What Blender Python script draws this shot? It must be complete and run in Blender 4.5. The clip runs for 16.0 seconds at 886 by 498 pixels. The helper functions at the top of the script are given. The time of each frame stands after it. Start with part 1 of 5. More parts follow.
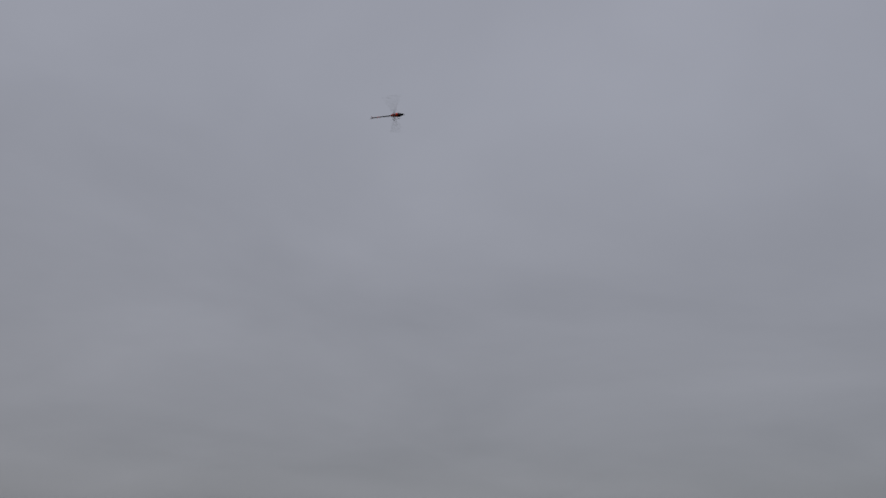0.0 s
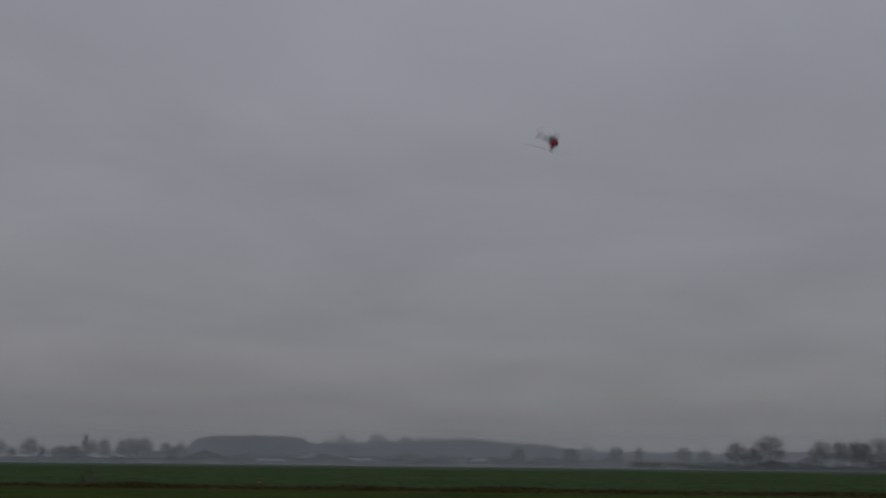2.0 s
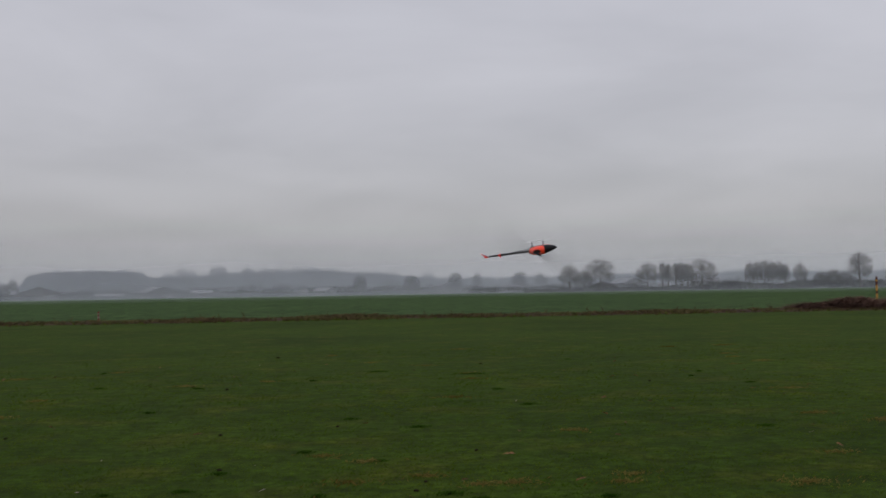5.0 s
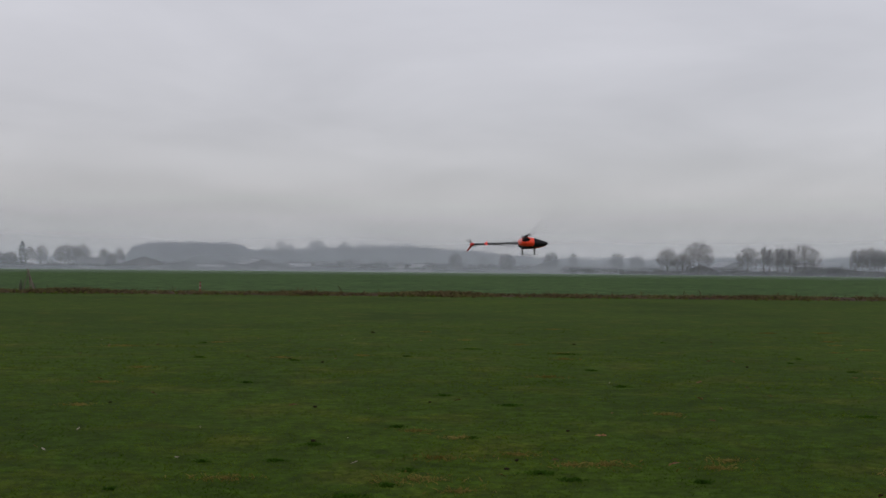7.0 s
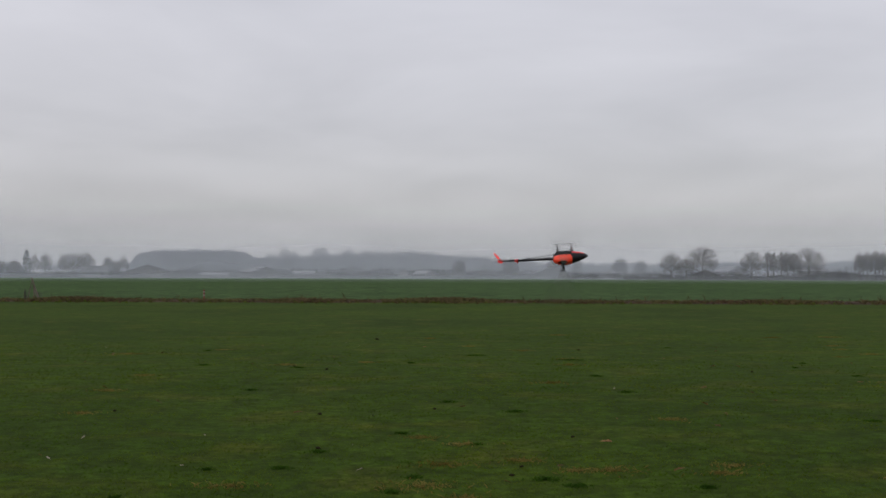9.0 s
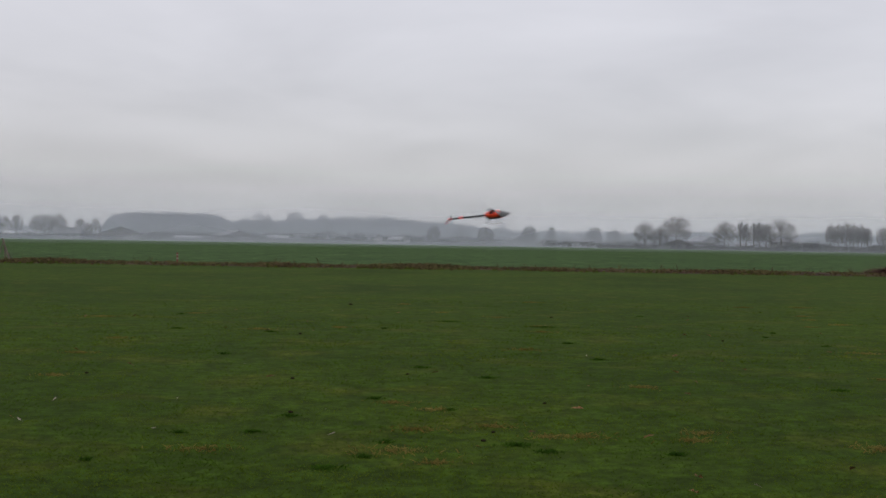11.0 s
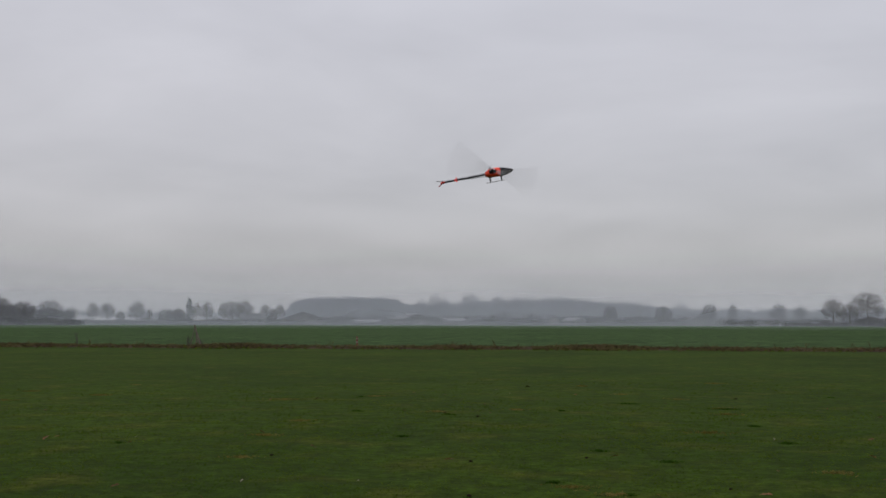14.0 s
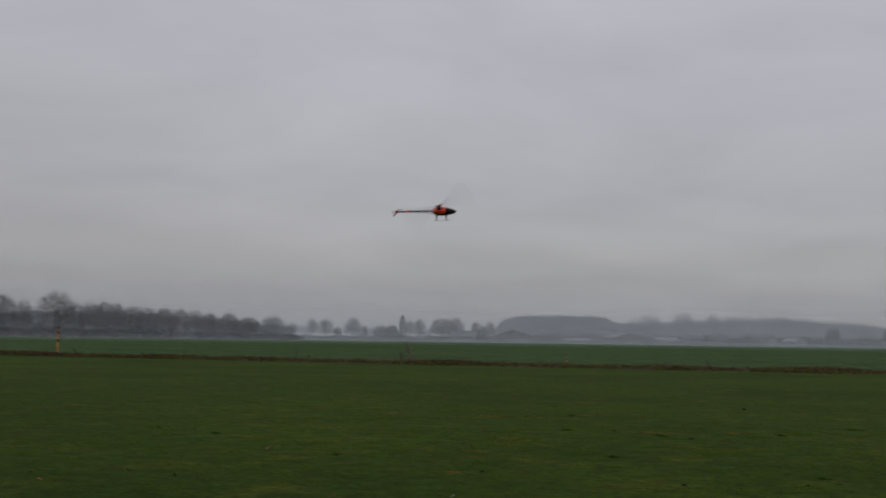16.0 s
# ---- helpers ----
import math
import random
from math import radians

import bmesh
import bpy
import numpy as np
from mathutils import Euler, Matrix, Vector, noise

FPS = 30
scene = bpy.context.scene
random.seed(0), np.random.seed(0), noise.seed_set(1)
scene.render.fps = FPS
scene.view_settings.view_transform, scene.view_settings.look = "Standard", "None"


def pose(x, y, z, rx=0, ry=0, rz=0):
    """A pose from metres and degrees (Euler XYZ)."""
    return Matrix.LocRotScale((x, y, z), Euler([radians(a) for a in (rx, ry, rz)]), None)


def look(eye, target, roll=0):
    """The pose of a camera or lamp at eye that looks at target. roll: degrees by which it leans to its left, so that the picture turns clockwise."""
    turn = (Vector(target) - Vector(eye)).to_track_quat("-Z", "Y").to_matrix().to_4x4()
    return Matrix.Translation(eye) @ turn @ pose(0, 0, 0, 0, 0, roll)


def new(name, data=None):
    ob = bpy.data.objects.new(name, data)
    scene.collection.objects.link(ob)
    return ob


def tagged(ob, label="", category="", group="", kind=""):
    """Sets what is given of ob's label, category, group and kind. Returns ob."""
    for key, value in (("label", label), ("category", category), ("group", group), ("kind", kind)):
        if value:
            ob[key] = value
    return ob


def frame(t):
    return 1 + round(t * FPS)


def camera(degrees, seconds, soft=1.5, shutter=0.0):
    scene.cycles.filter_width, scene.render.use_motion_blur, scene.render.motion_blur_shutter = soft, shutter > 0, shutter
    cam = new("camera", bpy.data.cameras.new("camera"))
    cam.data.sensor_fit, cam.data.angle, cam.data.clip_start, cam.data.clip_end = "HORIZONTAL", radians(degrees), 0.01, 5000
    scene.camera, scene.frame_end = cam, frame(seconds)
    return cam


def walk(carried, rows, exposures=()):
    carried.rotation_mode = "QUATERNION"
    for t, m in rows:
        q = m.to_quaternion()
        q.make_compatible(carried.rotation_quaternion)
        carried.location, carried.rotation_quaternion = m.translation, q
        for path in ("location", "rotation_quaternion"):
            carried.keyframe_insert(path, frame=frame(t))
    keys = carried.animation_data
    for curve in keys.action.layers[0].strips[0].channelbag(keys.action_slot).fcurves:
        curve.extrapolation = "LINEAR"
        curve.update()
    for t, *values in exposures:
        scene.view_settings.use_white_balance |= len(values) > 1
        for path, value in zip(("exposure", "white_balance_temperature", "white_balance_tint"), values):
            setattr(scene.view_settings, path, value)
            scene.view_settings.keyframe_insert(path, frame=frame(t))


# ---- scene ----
cam = camera(43.65, 16.0, 1.5, 0.55)
EYE = (0.0, 0.0, 1.6)

# seconds, bearing to the right of +y, tilt up, lean (degrees)
TURNS = [
    (0, -8.00, 17.80, 1.50),
    (0.4, -8.60, 17.60, 1.80),
    (0.7, -9.60, 15.80, 2.20),
    (1, -11.00, 14.70, 2.80),
    (1.1, -11.50, 13.70, 2.80),
    (1.2, -11.80, 11.95, 2.40),
    (1.3, -11.30, 11.35, 1.70),
    (1.4, -10.40, 12.00, 1.40),
    (1.5, -9.52, 12.88, 1.18),
    (1.6, -8.60, 12.40, 1.10),
    (1.7, -7.60, 11.50, 0.90),
    (1.8, -6.20, 10.85, 0.70),
    (2, -3.28, 10.92, 0.65),
    (2.1, -2.43, 10.54, 0.49),
    (2.2, -1.69, 9.37, 0.33),
    (2.3, -0.78, 8.41, 0.16),
    (2.4, 0.16, 7.01, 0.00),
    (2.5, 1.06, 6.32, -0.16),
    (2.6, 2.14, 5.45, -0.37),
    (2.7, 2.65, 5.13, -0.57),
    (2.8, 3.67, 4.64, -0.78),
    (2.9, 4.41, 4.43, -0.98),
    (3, 5.76, 4.16, -1.19),
    (3.1, 6.56, 3.86, -1.23),
    (3.2, 6.99, 3.94, -1.26),
    (3.3, 7.07, 3.94, -1.30),
    (3.4, 7.11, 3.74, -1.33),
    (3.5, 7.11, 3.80, -1.37),
    (3.6, 6.87, 3.41, -1.44),
    (3.7, 6.71, 3.18, -1.51),
    (3.8, 6.36, 2.97, -1.59),
    (3.9, 6.32, 2.98, -1.66),
    (4, 6.20, 3.05, -1.73),
    (4.2, 6.29, 3.08, -1.70),
    (5.3, 4.20, 1.70, -0.40),
    (6.3, 2.00, 1.10, 1.20),
    (6.5, 1.39, 0.92, 1.14),
    (7, 0.00, 1.02, 0.56),
    (7.5, -0.46, 1.12, 0.18),
    (8, -0.24, 1.36, 0.13),
    (8.5, -0.33, 1.43, 0.06),
    (8.7, -0.33, 1.45, 0.10),
    (9.8, 0.40, 0.60, 0.50),
    (10.8, 0.90, -0.22, 0.80),
    (11, 1.14, -0.39, 0.95),
    (11.1, 0.77, -0.34, 0.98),
    (11.2, -0.23, -0.35, 1.01),
    (11.3, -1.35, -0.55, 1.03),
    (11.4, -2.92, -0.96, 1.06),
    (11.5, -3.85, -0.97, 1.09),
    (11.6, -4.78, -0.52, 1.20),
    (11.7, -5.22, 0.24, 1.30),
    (11.8, -5.29, 0.57, 1.41),
    (11.9, -5.55, 0.45, 1.51),
    (12, -5.65, 0.22, 1.62),
    (12.1, -5.60, 0.00, 1.60),
    (12.2, -5.70, -0.13, 1.58),
    (12.3, -5.76, -0.04, 1.57),
    (12.4, -5.94, 0.64, 1.55),
    (12.5, -6.13, 1.25, 1.53),
    (13, -6.00, 1.33, 1.28),
    (13.5, -6.89, 1.33, 0.84),
    (13.6, -7.23, 2.29, 0.70),
    (13.7, -7.33, 2.63, 0.55),
    (13.8, -7.55, 2.98, 0.41),
    (13.9, -7.67, 3.25, 0.26),
    (14, -7.94, 3.75, 0.12),
    (14.1, -8.06, 3.59, 0.17),
    (14.2, -8.20, 3.24, 0.23),
    (14.3, -8.35, 3.16, 0.28),
    (14.4, -8.52, 2.84, 0.34),
    (14.5, -8.72, 2.46, 0.39),
    (14.6, -9.45, 2.48, 0.60),
    (14.7, -9.85, 3.44, 0.84),
    (14.8, -10.86, 4.61, 1.08),
    (14.9, -11.73, 5.26, 1.32),
    (15, -12.73, 5.67, 1.56),
    (15.1, -13.38, 5.61, 1.52),
    (15.2, -14.07, 5.76, 1.47),
    (15.3, -14.49, 6.05, 1.43),
    (15.4, -15.15, 6.21, 1.38),
    (15.5, -15.54, 6.36, 1.34),
    (15.6, -16.39, 6.07, 1.23),
    (15.7, -17.00, 5.45, 1.12),
    (15.8, -17.79, 4.80, 1.01),
    (15.9, -18.20, 4.57, 0.90),
    (16, -18.79, 4.60, 0.79),
]


def aim(yaw, tilt, lean):
    a, e = radians(yaw), radians(tilt)
    way = Vector((math.sin(a) * math.cos(e), math.cos(a) * math.cos(e), math.sin(e)))
    return look(EYE, Vector(EYE) + way * 10, lean)


walk(cam, [(t, aim(*v)) for t, *v in TURNS], exposures=[
    (0, -1.25, 6230, 10), (0.5, -1.37, 6280, 11), (1, -1.46, 6300, 11), (1.5, -1.50, 6340, 11), (2, -1.44, 6380, 11), (2.5, -1.35, 6380, 11), (3, -0.98, 6420, 11), (3.5, -0.79, 6440, 11), (4, -0.60, 6440, 11), (6.5, -0.17, 6500, 10), (8.5, -0.10, 6500, 10), (11, 0.06, 6500, 10), (12, 0.06, 6500, 10), (13, -0.02, 6500, 10), (13.5, -0.09, 6500, 10), (14, -0.20, 6500, 10), (14.5, -0.29, 6500, 10), (15, -0.36, 6500, 10), (15.2, -0.45, 6500, 10), (15.5, -0.50, 6500, 10), (16, -0.57, 6500, 10),
])

# ---------------------------------------------------------------- light
world = bpy.data.worlds.new("overcast_sky")
scene.world = world
world.use_nodes = True
wt = world.node_tree
wt.nodes.clear()

w_out = wt.nodes.new("ShaderNodeOutputWorld")
w_bg = wt.nodes.new("ShaderNodeBackground")
w_sky = wt.nodes.new("ShaderNodeTexSky")
w_sky.sky_type = "NISHITA"
w_sky.sun_disc = False
w_sky.sun_elevation = radians(24)
w_sky.sun_rotation = radians(200)
w_co = wt.nodes.new("ShaderNodeTexCoord")
w_sep = wt.nodes.new("ShaderNodeSeparateXYZ")
wt.links.new(w_co.outputs["Generated"], w_sep.inputs[0])
# cloud deck: directions laid out on a flat ceiling, so that the banks flatten towards the horizon
w_zz = wt.nodes.new("ShaderNodeMath")
w_zz.operation = "MAXIMUM"
w_zz.inputs[1].default_value = 0.0
wt.links.new(w_sep.outputs["Z"], w_zz.inputs[0])
w_add = wt.nodes.new("ShaderNodeMath")
w_add.operation = "ADD"
w_add.inputs[1].default_value = 0.16
wt.links.new(w_zz.outputs[0], w_add.inputs[0])
w_div = []
for axis in ("X", "Y"):
    d = wt.nodes.new("ShaderNodeMath")
    d.operation = "DIVIDE"
    wt.links.new(w_sep.outputs[axis], d.inputs[0])
    wt.links.new(w_add.outputs[0], d.inputs[1])
    w_div.append(d)
w_com = wt.nodes.new("ShaderNodeCombineXYZ")
wt.links.new(w_div[0].outputs[0], w_com.inputs[0])
wt.links.new(w_div[1].outputs[0], w_com.inputs[1])
w_n1 = wt.nodes.new("ShaderNodeTexNoise")
w_n1.inputs["Scale"].default_value = 1.0
w_n1.inputs["Detail"].default_value = 5.0
w_n1.inputs["Roughness"].default_value = 0.5
w_n1.inputs["Distortion"].default_value = 0.3
wt.links.new(w_com.outputs[0], w_n1.inputs["Vector"])
w_var = wt.nodes.new("ShaderNodeMapRange")
w_var.inputs["From Min"].default_value = 0.25
w_var.inputs["From Max"].default_value = 0.75
w_var.inputs["To Min"].default_value = 0.86
w_var.inputs["To Max"].default_value = 1.14
wt.links.new(w_n1.outputs["Fac"], w_var.inputs["Value"])
# brighter with height, as under a closed cloud cover
w_grad = wt.nodes.new("ShaderNodeValToRGB")
w_grad.color_ramp.elements[0].position = 0.0
w_grad.color_ramp.elements[0].color = (0.400, 0.388, 0.402, 1)
w_grad.color_ramp.elements[1].position = 1.0
w_grad.color_ramp.elements[1].color = (0.778, 0.775, 0.886, 1)
for pos, col in ((0.06, (0.486, 0.472, 0.493, 1)), (0.2, (0.608, 0.597, 0.635, 1)), (0.42, (0.746, 0.748, 0.822, 1))):
    el = w_grad.color_ramp.elements.new(pos)
    el.color = col
wt.links.new(w_zz.outputs[0], w_grad.inputs[0])
w_mul = wt.nodes.new("ShaderNodeVectorMath")
w_mul.operation = "SCALE"
wt.links.new(w_grad.outputs["Color"], w_mul.inputs[0])
wt.links.new(w_var.outputs["Result"], w_mul.inputs["Scale"])
w_mix = wt.nodes.new("ShaderNodeMixRGB")
w_mix.inputs["Fac"].default_value = 0.012
wt.links.new(w_mul.outputs[0], w_mix.inputs["Color1"])
wt.links.new(w_sky.outputs["Color"], w_mix.inputs["Color2"])
wt.links.new(w_mix.outputs["Color"], w_bg.inputs["Color"])
w_bg.inputs["Strength"].default_value = 1.0
wt.links.new(w_bg.outputs[0], w_out.inputs[0])

sun = new("sun", bpy.data.lights.new("sun", "SUN"))
sun.data.energy = 0.6
sun.data.angle = radians(30)
sun.data.color = (1.0, 0.96, 0.9)
sun.matrix_world = look((0, 0, 50), (30, 60, 0))


# ---------------------------------------------------------------- materials
def material(name, color, rough=0.8, metal=0.0, vary=0.25, scale=4.0, fine=40.0, bump=0.15, tint=None, spec=0.3, island=0.0, obrand=0.0):
    """A surface with two scales of variation: broad stains and fine grain with relief."""
    m = bpy.data.materials.new(name)
    m.use_nodes = True
    nt = m.node_tree
    b = nt.nodes["Principled BSDF"]
    b.inputs["Roughness"].default_value = rough
    b.inputs["Metallic"].default_value = metal
    b.inputs["Specular IOR Level"].default_value = spec
    co = nt.nodes.new("ShaderNodeTexCoord")
    n1 = nt.nodes.new("ShaderNodeTexNoise")
    n1.inputs["Scale"].default_value = scale
    n1.inputs["Detail"].default_value = 4
    n2 = nt.nodes.new("ShaderNodeTexNoise")
    n2.inputs["Scale"].default_value = fine
    n2.inputs["Detail"].default_value = 3
    for n in (n1, n2):
        nt.links.new(co.outputs["Object"], n.inputs["Vector"])
    ramp = nt.nodes.new("ShaderNodeValToRGB")
    t = tint or tuple(min(1, c * (1 + vary)) for c in color)
    ramp.color_ramp.elements[0].position = 0.32
    ramp.color_ramp.elements[1].position = 0.68
    ramp.color_ramp.elements[0].color = (*[c * (1 - vary) for c in color], 1)
    ramp.color_ramp.elements[1].color = (*t, 1)
    nt.links.new(n1.outputs["Fac"], ramp.inputs[0])
    g = nt.nodes.new("ShaderNodeMapRange")
    g.inputs["To Min"].default_value = 1 - vary * 0.8
    g.inputs["To Max"].default_value = 1 + vary * 0.8
    nt.links.new(n2.outputs["Fac"], g.inputs["Value"])
    mul = nt.nodes.new("ShaderNodeVectorMath")
    mul.operation = "SCALE"
    nt.links.new(ramp.outputs["Color"], mul.inputs[0])
    nt.links.new(g.outputs["Result"], mul.inputs["Scale"])
    last = mul
    for amount, node, sock in ((island, "ShaderNodeNewGeometry", "Random Per Island"), (obrand, "ShaderNodeObjectInfo", "Random")):
        if amount:
            src = nt.nodes.new(node)
            r = nt.nodes.new("ShaderNodeMapRange")
            r.inputs["To Min"].default_value = 1 - amount
            r.inputs["To Max"].default_value = 1 + amount
            nt.links.new(src.outputs[sock], r.inputs["Value"])
            s = nt.nodes.new("ShaderNodeVectorMath")
            s.operation = "SCALE"
            nt.links.new(last.outputs[0], s.inputs[0])
            nt.links.new(r.outputs["Result"], s.inputs["Scale"])
            last = s
    nt.links.new(last.outputs[0], b.inputs["Base Color"])
    if bump:
        bp = nt.nodes.new("ShaderNodeBump")
        bp.inputs["Strength"].default_value = bump
        bp.inputs["Distance"].default_value = 0.02
        nt.links.new(n2.outputs["Fac"], bp.inputs["Height"])
        nt.links.new(bp.outputs[0], b.inputs["Normal"])
    return m


def lawn_material(name, dark, light, straw, broad, fine, mottled=0.5, sheen=0.017):
    """Short grass: broad worn and lush patches, clump-sized mottling and fine blades. The mottling also paints in clump
    shading.
    """
    m = bpy.data.materials.new(name)
    m.use_nodes = True
    nt = m.node_tree
    b = nt.nodes["Principled BSDF"]
    b.inputs["Roughness"].default_value = 0.95
    b.inputs["Specular IOR Level"].default_value = 0.02
    b.inputs["Sheen Weight"].default_value = sheen
    b.inputs["Sheen Roughness"].default_value = 0.6
    b.inputs["Sheen Tint"].default_value = (0.42, 0.60, 0.16, 1)
    co = nt.nodes.new("ShaderNodeTexCoord")

    def tex(scale, detail=4, distortion=0.0):
        n = nt.nodes.new("ShaderNodeTexNoise")
        n.inputs["Scale"].default_value = scale
        n.inputs["Detail"].default_value = detail
        n.inputs["Distortion"].default_value = distortion
        nt.links.new(co.outputs["Object"], n.inputs["Vector"])
        return n

    def ramp(src, p0, c0, p1, c1):
        r = nt.nodes.new("ShaderNodeValToRGB")
        r.color_ramp.elements[0].position, r.color_ramp.elements[1].position = p0, p1
        r.color_ramp.elements[0].color, r.color_ramp.elements[1].color = (*c0, 1), (*c1, 1)
        nt.links.new(src.outputs["Fac"], r.inputs[0])
        return r

    big, mid, clump, sod, blade = tex(broad, 6, 0.2), tex(broad * 5.3, 6, 0.15), tex(fine * 0.1, 7), tex(fine * 0.33, 5, 0.3), tex(fine * 1.5, 3)
    base = ramp(big, 0.33, dark, 0.66, light)
    dry = nt.nodes.new("ShaderNodeMixRGB")
    sel = ramp(mid, 0.52, (0, 0, 0), 0.72, (0.75, 0.75, 0.75))
    nt.links.new(sel.outputs["Color"], dry.inputs["Fac"])
    nt.links.new(base.outputs["Color"], dry.inputs["Color1"])
    dry.inputs["Color2"].default_value = (*straw, 1)
    last = dry
    # clump and sod factors put shading between tufts into the base colour
    for src, lo, hi, p0, p1 in ((clump, 1 - mottled, 1 + mottled * 0.5, 0.34, 0.62), (sod, 1 - mottled * 1.3, 1 + mottled * 1.0, 0.33, 0.66), (blade, 0.62, 1.36, 0.3, 0.7)):
        g = nt.nodes.new("ShaderNodeMapRange")
        for key, v in (("From Min", p0), ("From Max", p1), ("To Min", lo), ("To Max", hi)):
            g.inputs[key].default_value = v
        nt.links.new(src.outputs["Fac"], g.inputs["Value"])
        s = nt.nodes.new("ShaderNodeVectorMath")
        s.operation = "SCALE"
        nt.links.new(last.outputs[0], s.inputs[0])
        nt.links.new(g.outputs["Result"], s.inputs["Scale"])
        last = s
    nt.links.new(last.outputs[0], b.inputs["Base Color"])
    bp = nt.nodes.new("ShaderNodeBump")
    bp.inputs["Strength"].default_value = 0.5
    bp.inputs["Distance"].default_value = 0.05
    nt.links.new(clump.outputs["Fac"], bp.inputs["Height"])
    nt.links.new(bp.outputs[0], b.inputs["Normal"])
    return m


LAWN = lawn_material("mown_grass", (0.0100, 0.0240, 0.0015), (0.0265, 0.0475, 0.0025), (0.054, 0.053, 0.006), 0.15, 26.0, 0.42, 0.072)
CROP = lawn_material("young_crop", (0.035, 0.067, 0.021), (0.050, 0.088, 0.029), (0.064, 0.098, 0.038), 0.06, 5.0, 0.42, 0.016)


def blade_material(name, color, tint):
    """Thin living grass: light passes through the blades, so that they show no black undersides."""
    m = material(name, color, 0.9, vary=0.2, scale=0.9, fine=6, bump=0, spec=0.02, island=0.25, tint=tint)
    nt = m.node_tree
    b = nt.nodes["Principled BSDF"]
    thin = nt.nodes.new("ShaderNodeBsdfTranslucent")
    nt.links.new(b.inputs["Base Color"].links[0].from_socket, thin.inputs["Color"])
    mix = nt.nodes.new("ShaderNodeMixShader")
    mix.inputs[0].default_value = 0.5
    nt.links.new(b.outputs[0], mix.inputs[1])
    nt.links.new(thin.outputs[0], mix.inputs[2])
    nt.links.new(mix.outputs[0], nt.nodes["Material Output"].inputs[0])
    return m


BLADES = blade_material("grass_blades", (0.058, 0.112, 0.009), (0.100, 0.138, 0.015))
LUSH = blade_material("lush_grass_blades", (0.030, 0.072, 0.008), (0.044, 0.094, 0.010))
STRAW = blade_material("straw_blades", (0.15, 0.115, 0.028), (0.23, 0.185, 0.055))
PALE_STONE = material("pale_stone", (0.42, 0.38, 0.27), 0.9, vary=0.25, scale=6, fine=40, bump=0.3)
DEAD = material("withered_grass", (0.125, 0.080, 0.048), 0.95, vary=0.5, scale=0.35, fine=6, bump=0, tint=(0.085, 0.078, 0.030), spec=0.05, island=0.65)
SOIL = material("ditch_earth", (0.056, 0.037, 0.025), 1.0, vary=0.4, scale=0.7, fine=12, bump=0.4, spec=0.05)
BRAMBLE = material("bramble_twigs", (0.100, 0.060, 0.046), 0.95, vary=0.4, scale=0.8, fine=9, bump=0, spec=0.05, island=0.5)
BARK = material("winter_bark", (0.085, 0.078, 0.070), 0.95, vary=0.3, scale=0.6, fine=8, bump=0, spec=0.1)
TWIGS = material("winter_twigs", (0.088, 0.078, 0.070), 0.95, vary=0.25, scale=0.3, fine=4, bump=0, spec=0.05, island=0.3, obrand=0.15)
FIR = material("conifer_needles", (0.055, 0.065, 0.052), 0.95, vary=0.3, scale=0.5, fine=5, bump=0, spec=0.05, island=0.3)
WOODS = material("far_woods_twigs", (0.072, 0.070, 0.067), 0.95, vary=0.6, scale=0.10, fine=0.5, bump=0, spec=0.05, island=0.75)
ROOF_DARK = material("weathered_roof", (0.10, 0.10, 0.10), 0.8, vary=0.2, scale=0.3, fine=3, bump=0.1)
ROOF_PALE = material("fibre_cement_roof", (0.165, 0.165, 0.17), 0.75, vary=0.12, scale=0.3, fine=3, bump=0.1)
WALL_BRICK = material("farm_wall", (0.095, 0.088, 0.085), 0.9, vary=0.2, scale=0.4, fine=4, bump=0.1)
WALL_WHITE = material("whitewashed_wall", (0.18, 0.18, 0.18), 0.8, vary=0.08, scale=0.4, fine=4, bump=0.05)
OPENING = material("dark_opening", (0.03, 0.03, 0.035), 0.5, vary=0.2, bump=0)
YELLOW = material("yellow_marker_paint", (0.38, 0.21, 0.045), 0.7, vary=0.35, scale=3, fine=30, bump=0.05)
BLACK_BAND = material("black_marker_band", (0.07, 0.022, 0.016), 0.7, vary=0.2, scale=3, bump=0.05)
RED_BAND = material("red_marker_band", (0.15, 0.036, 0.024), 0.6, vary=0.2, scale=3, bump=0.05)
WHITE_BAND = material("white_marker_band", (0.25, 0.22, 0.19), 0.6, vary=0.15, scale=3, bump=0.05)
GREY_WOOD = material("grey_stake_wood", (0.12, 0.10, 0.08), 0.95, vary=0.3, scale=2, fine=20, bump=0.3)
LEAF = material("fallen_leaf", (0.16, 0.085, 0.035), 0.8, vary=0.4, scale=20, fine=90, bump=0.1, obrand=0.5)
LEAF_PALE = material("bleached_leaf", (0.24, 0.21, 0.16), 0.8, vary=0.2, scale=20, fine=90, bump=0.1, obrand=0.3)
EARTH = material("mole_earth", (0.018, 0.013, 0.009), 1.0, vary=0.4, scale=9, fine=60, bump=0.6, spec=0.05)
ORANGE = material("canopy_neon_orange", (0.95, 0.072, 0.028), 0.35, vary=0.06, scale=5, fine=60, bump=0.0, spec=0.5)
CANOPY_BLACK = material("canopy_gloss_black", (0.012, 0.011, 0.013), 0.42, vary=0.2, scale=5, fine=60, bump=0.0, spec=0.2)
CHIN_RED = material("canopy_crimson", (0.72, 0.035, 0.065), 0.35, vary=0.08, scale=5, fine=60, bump=0.0, spec=0.5)
CARBON = material("carbon_fibre", (0.014, 0.014, 0.016), 0.5, vary=0.25, scale=12, fine=160, bump=0.03, spec=0.3)
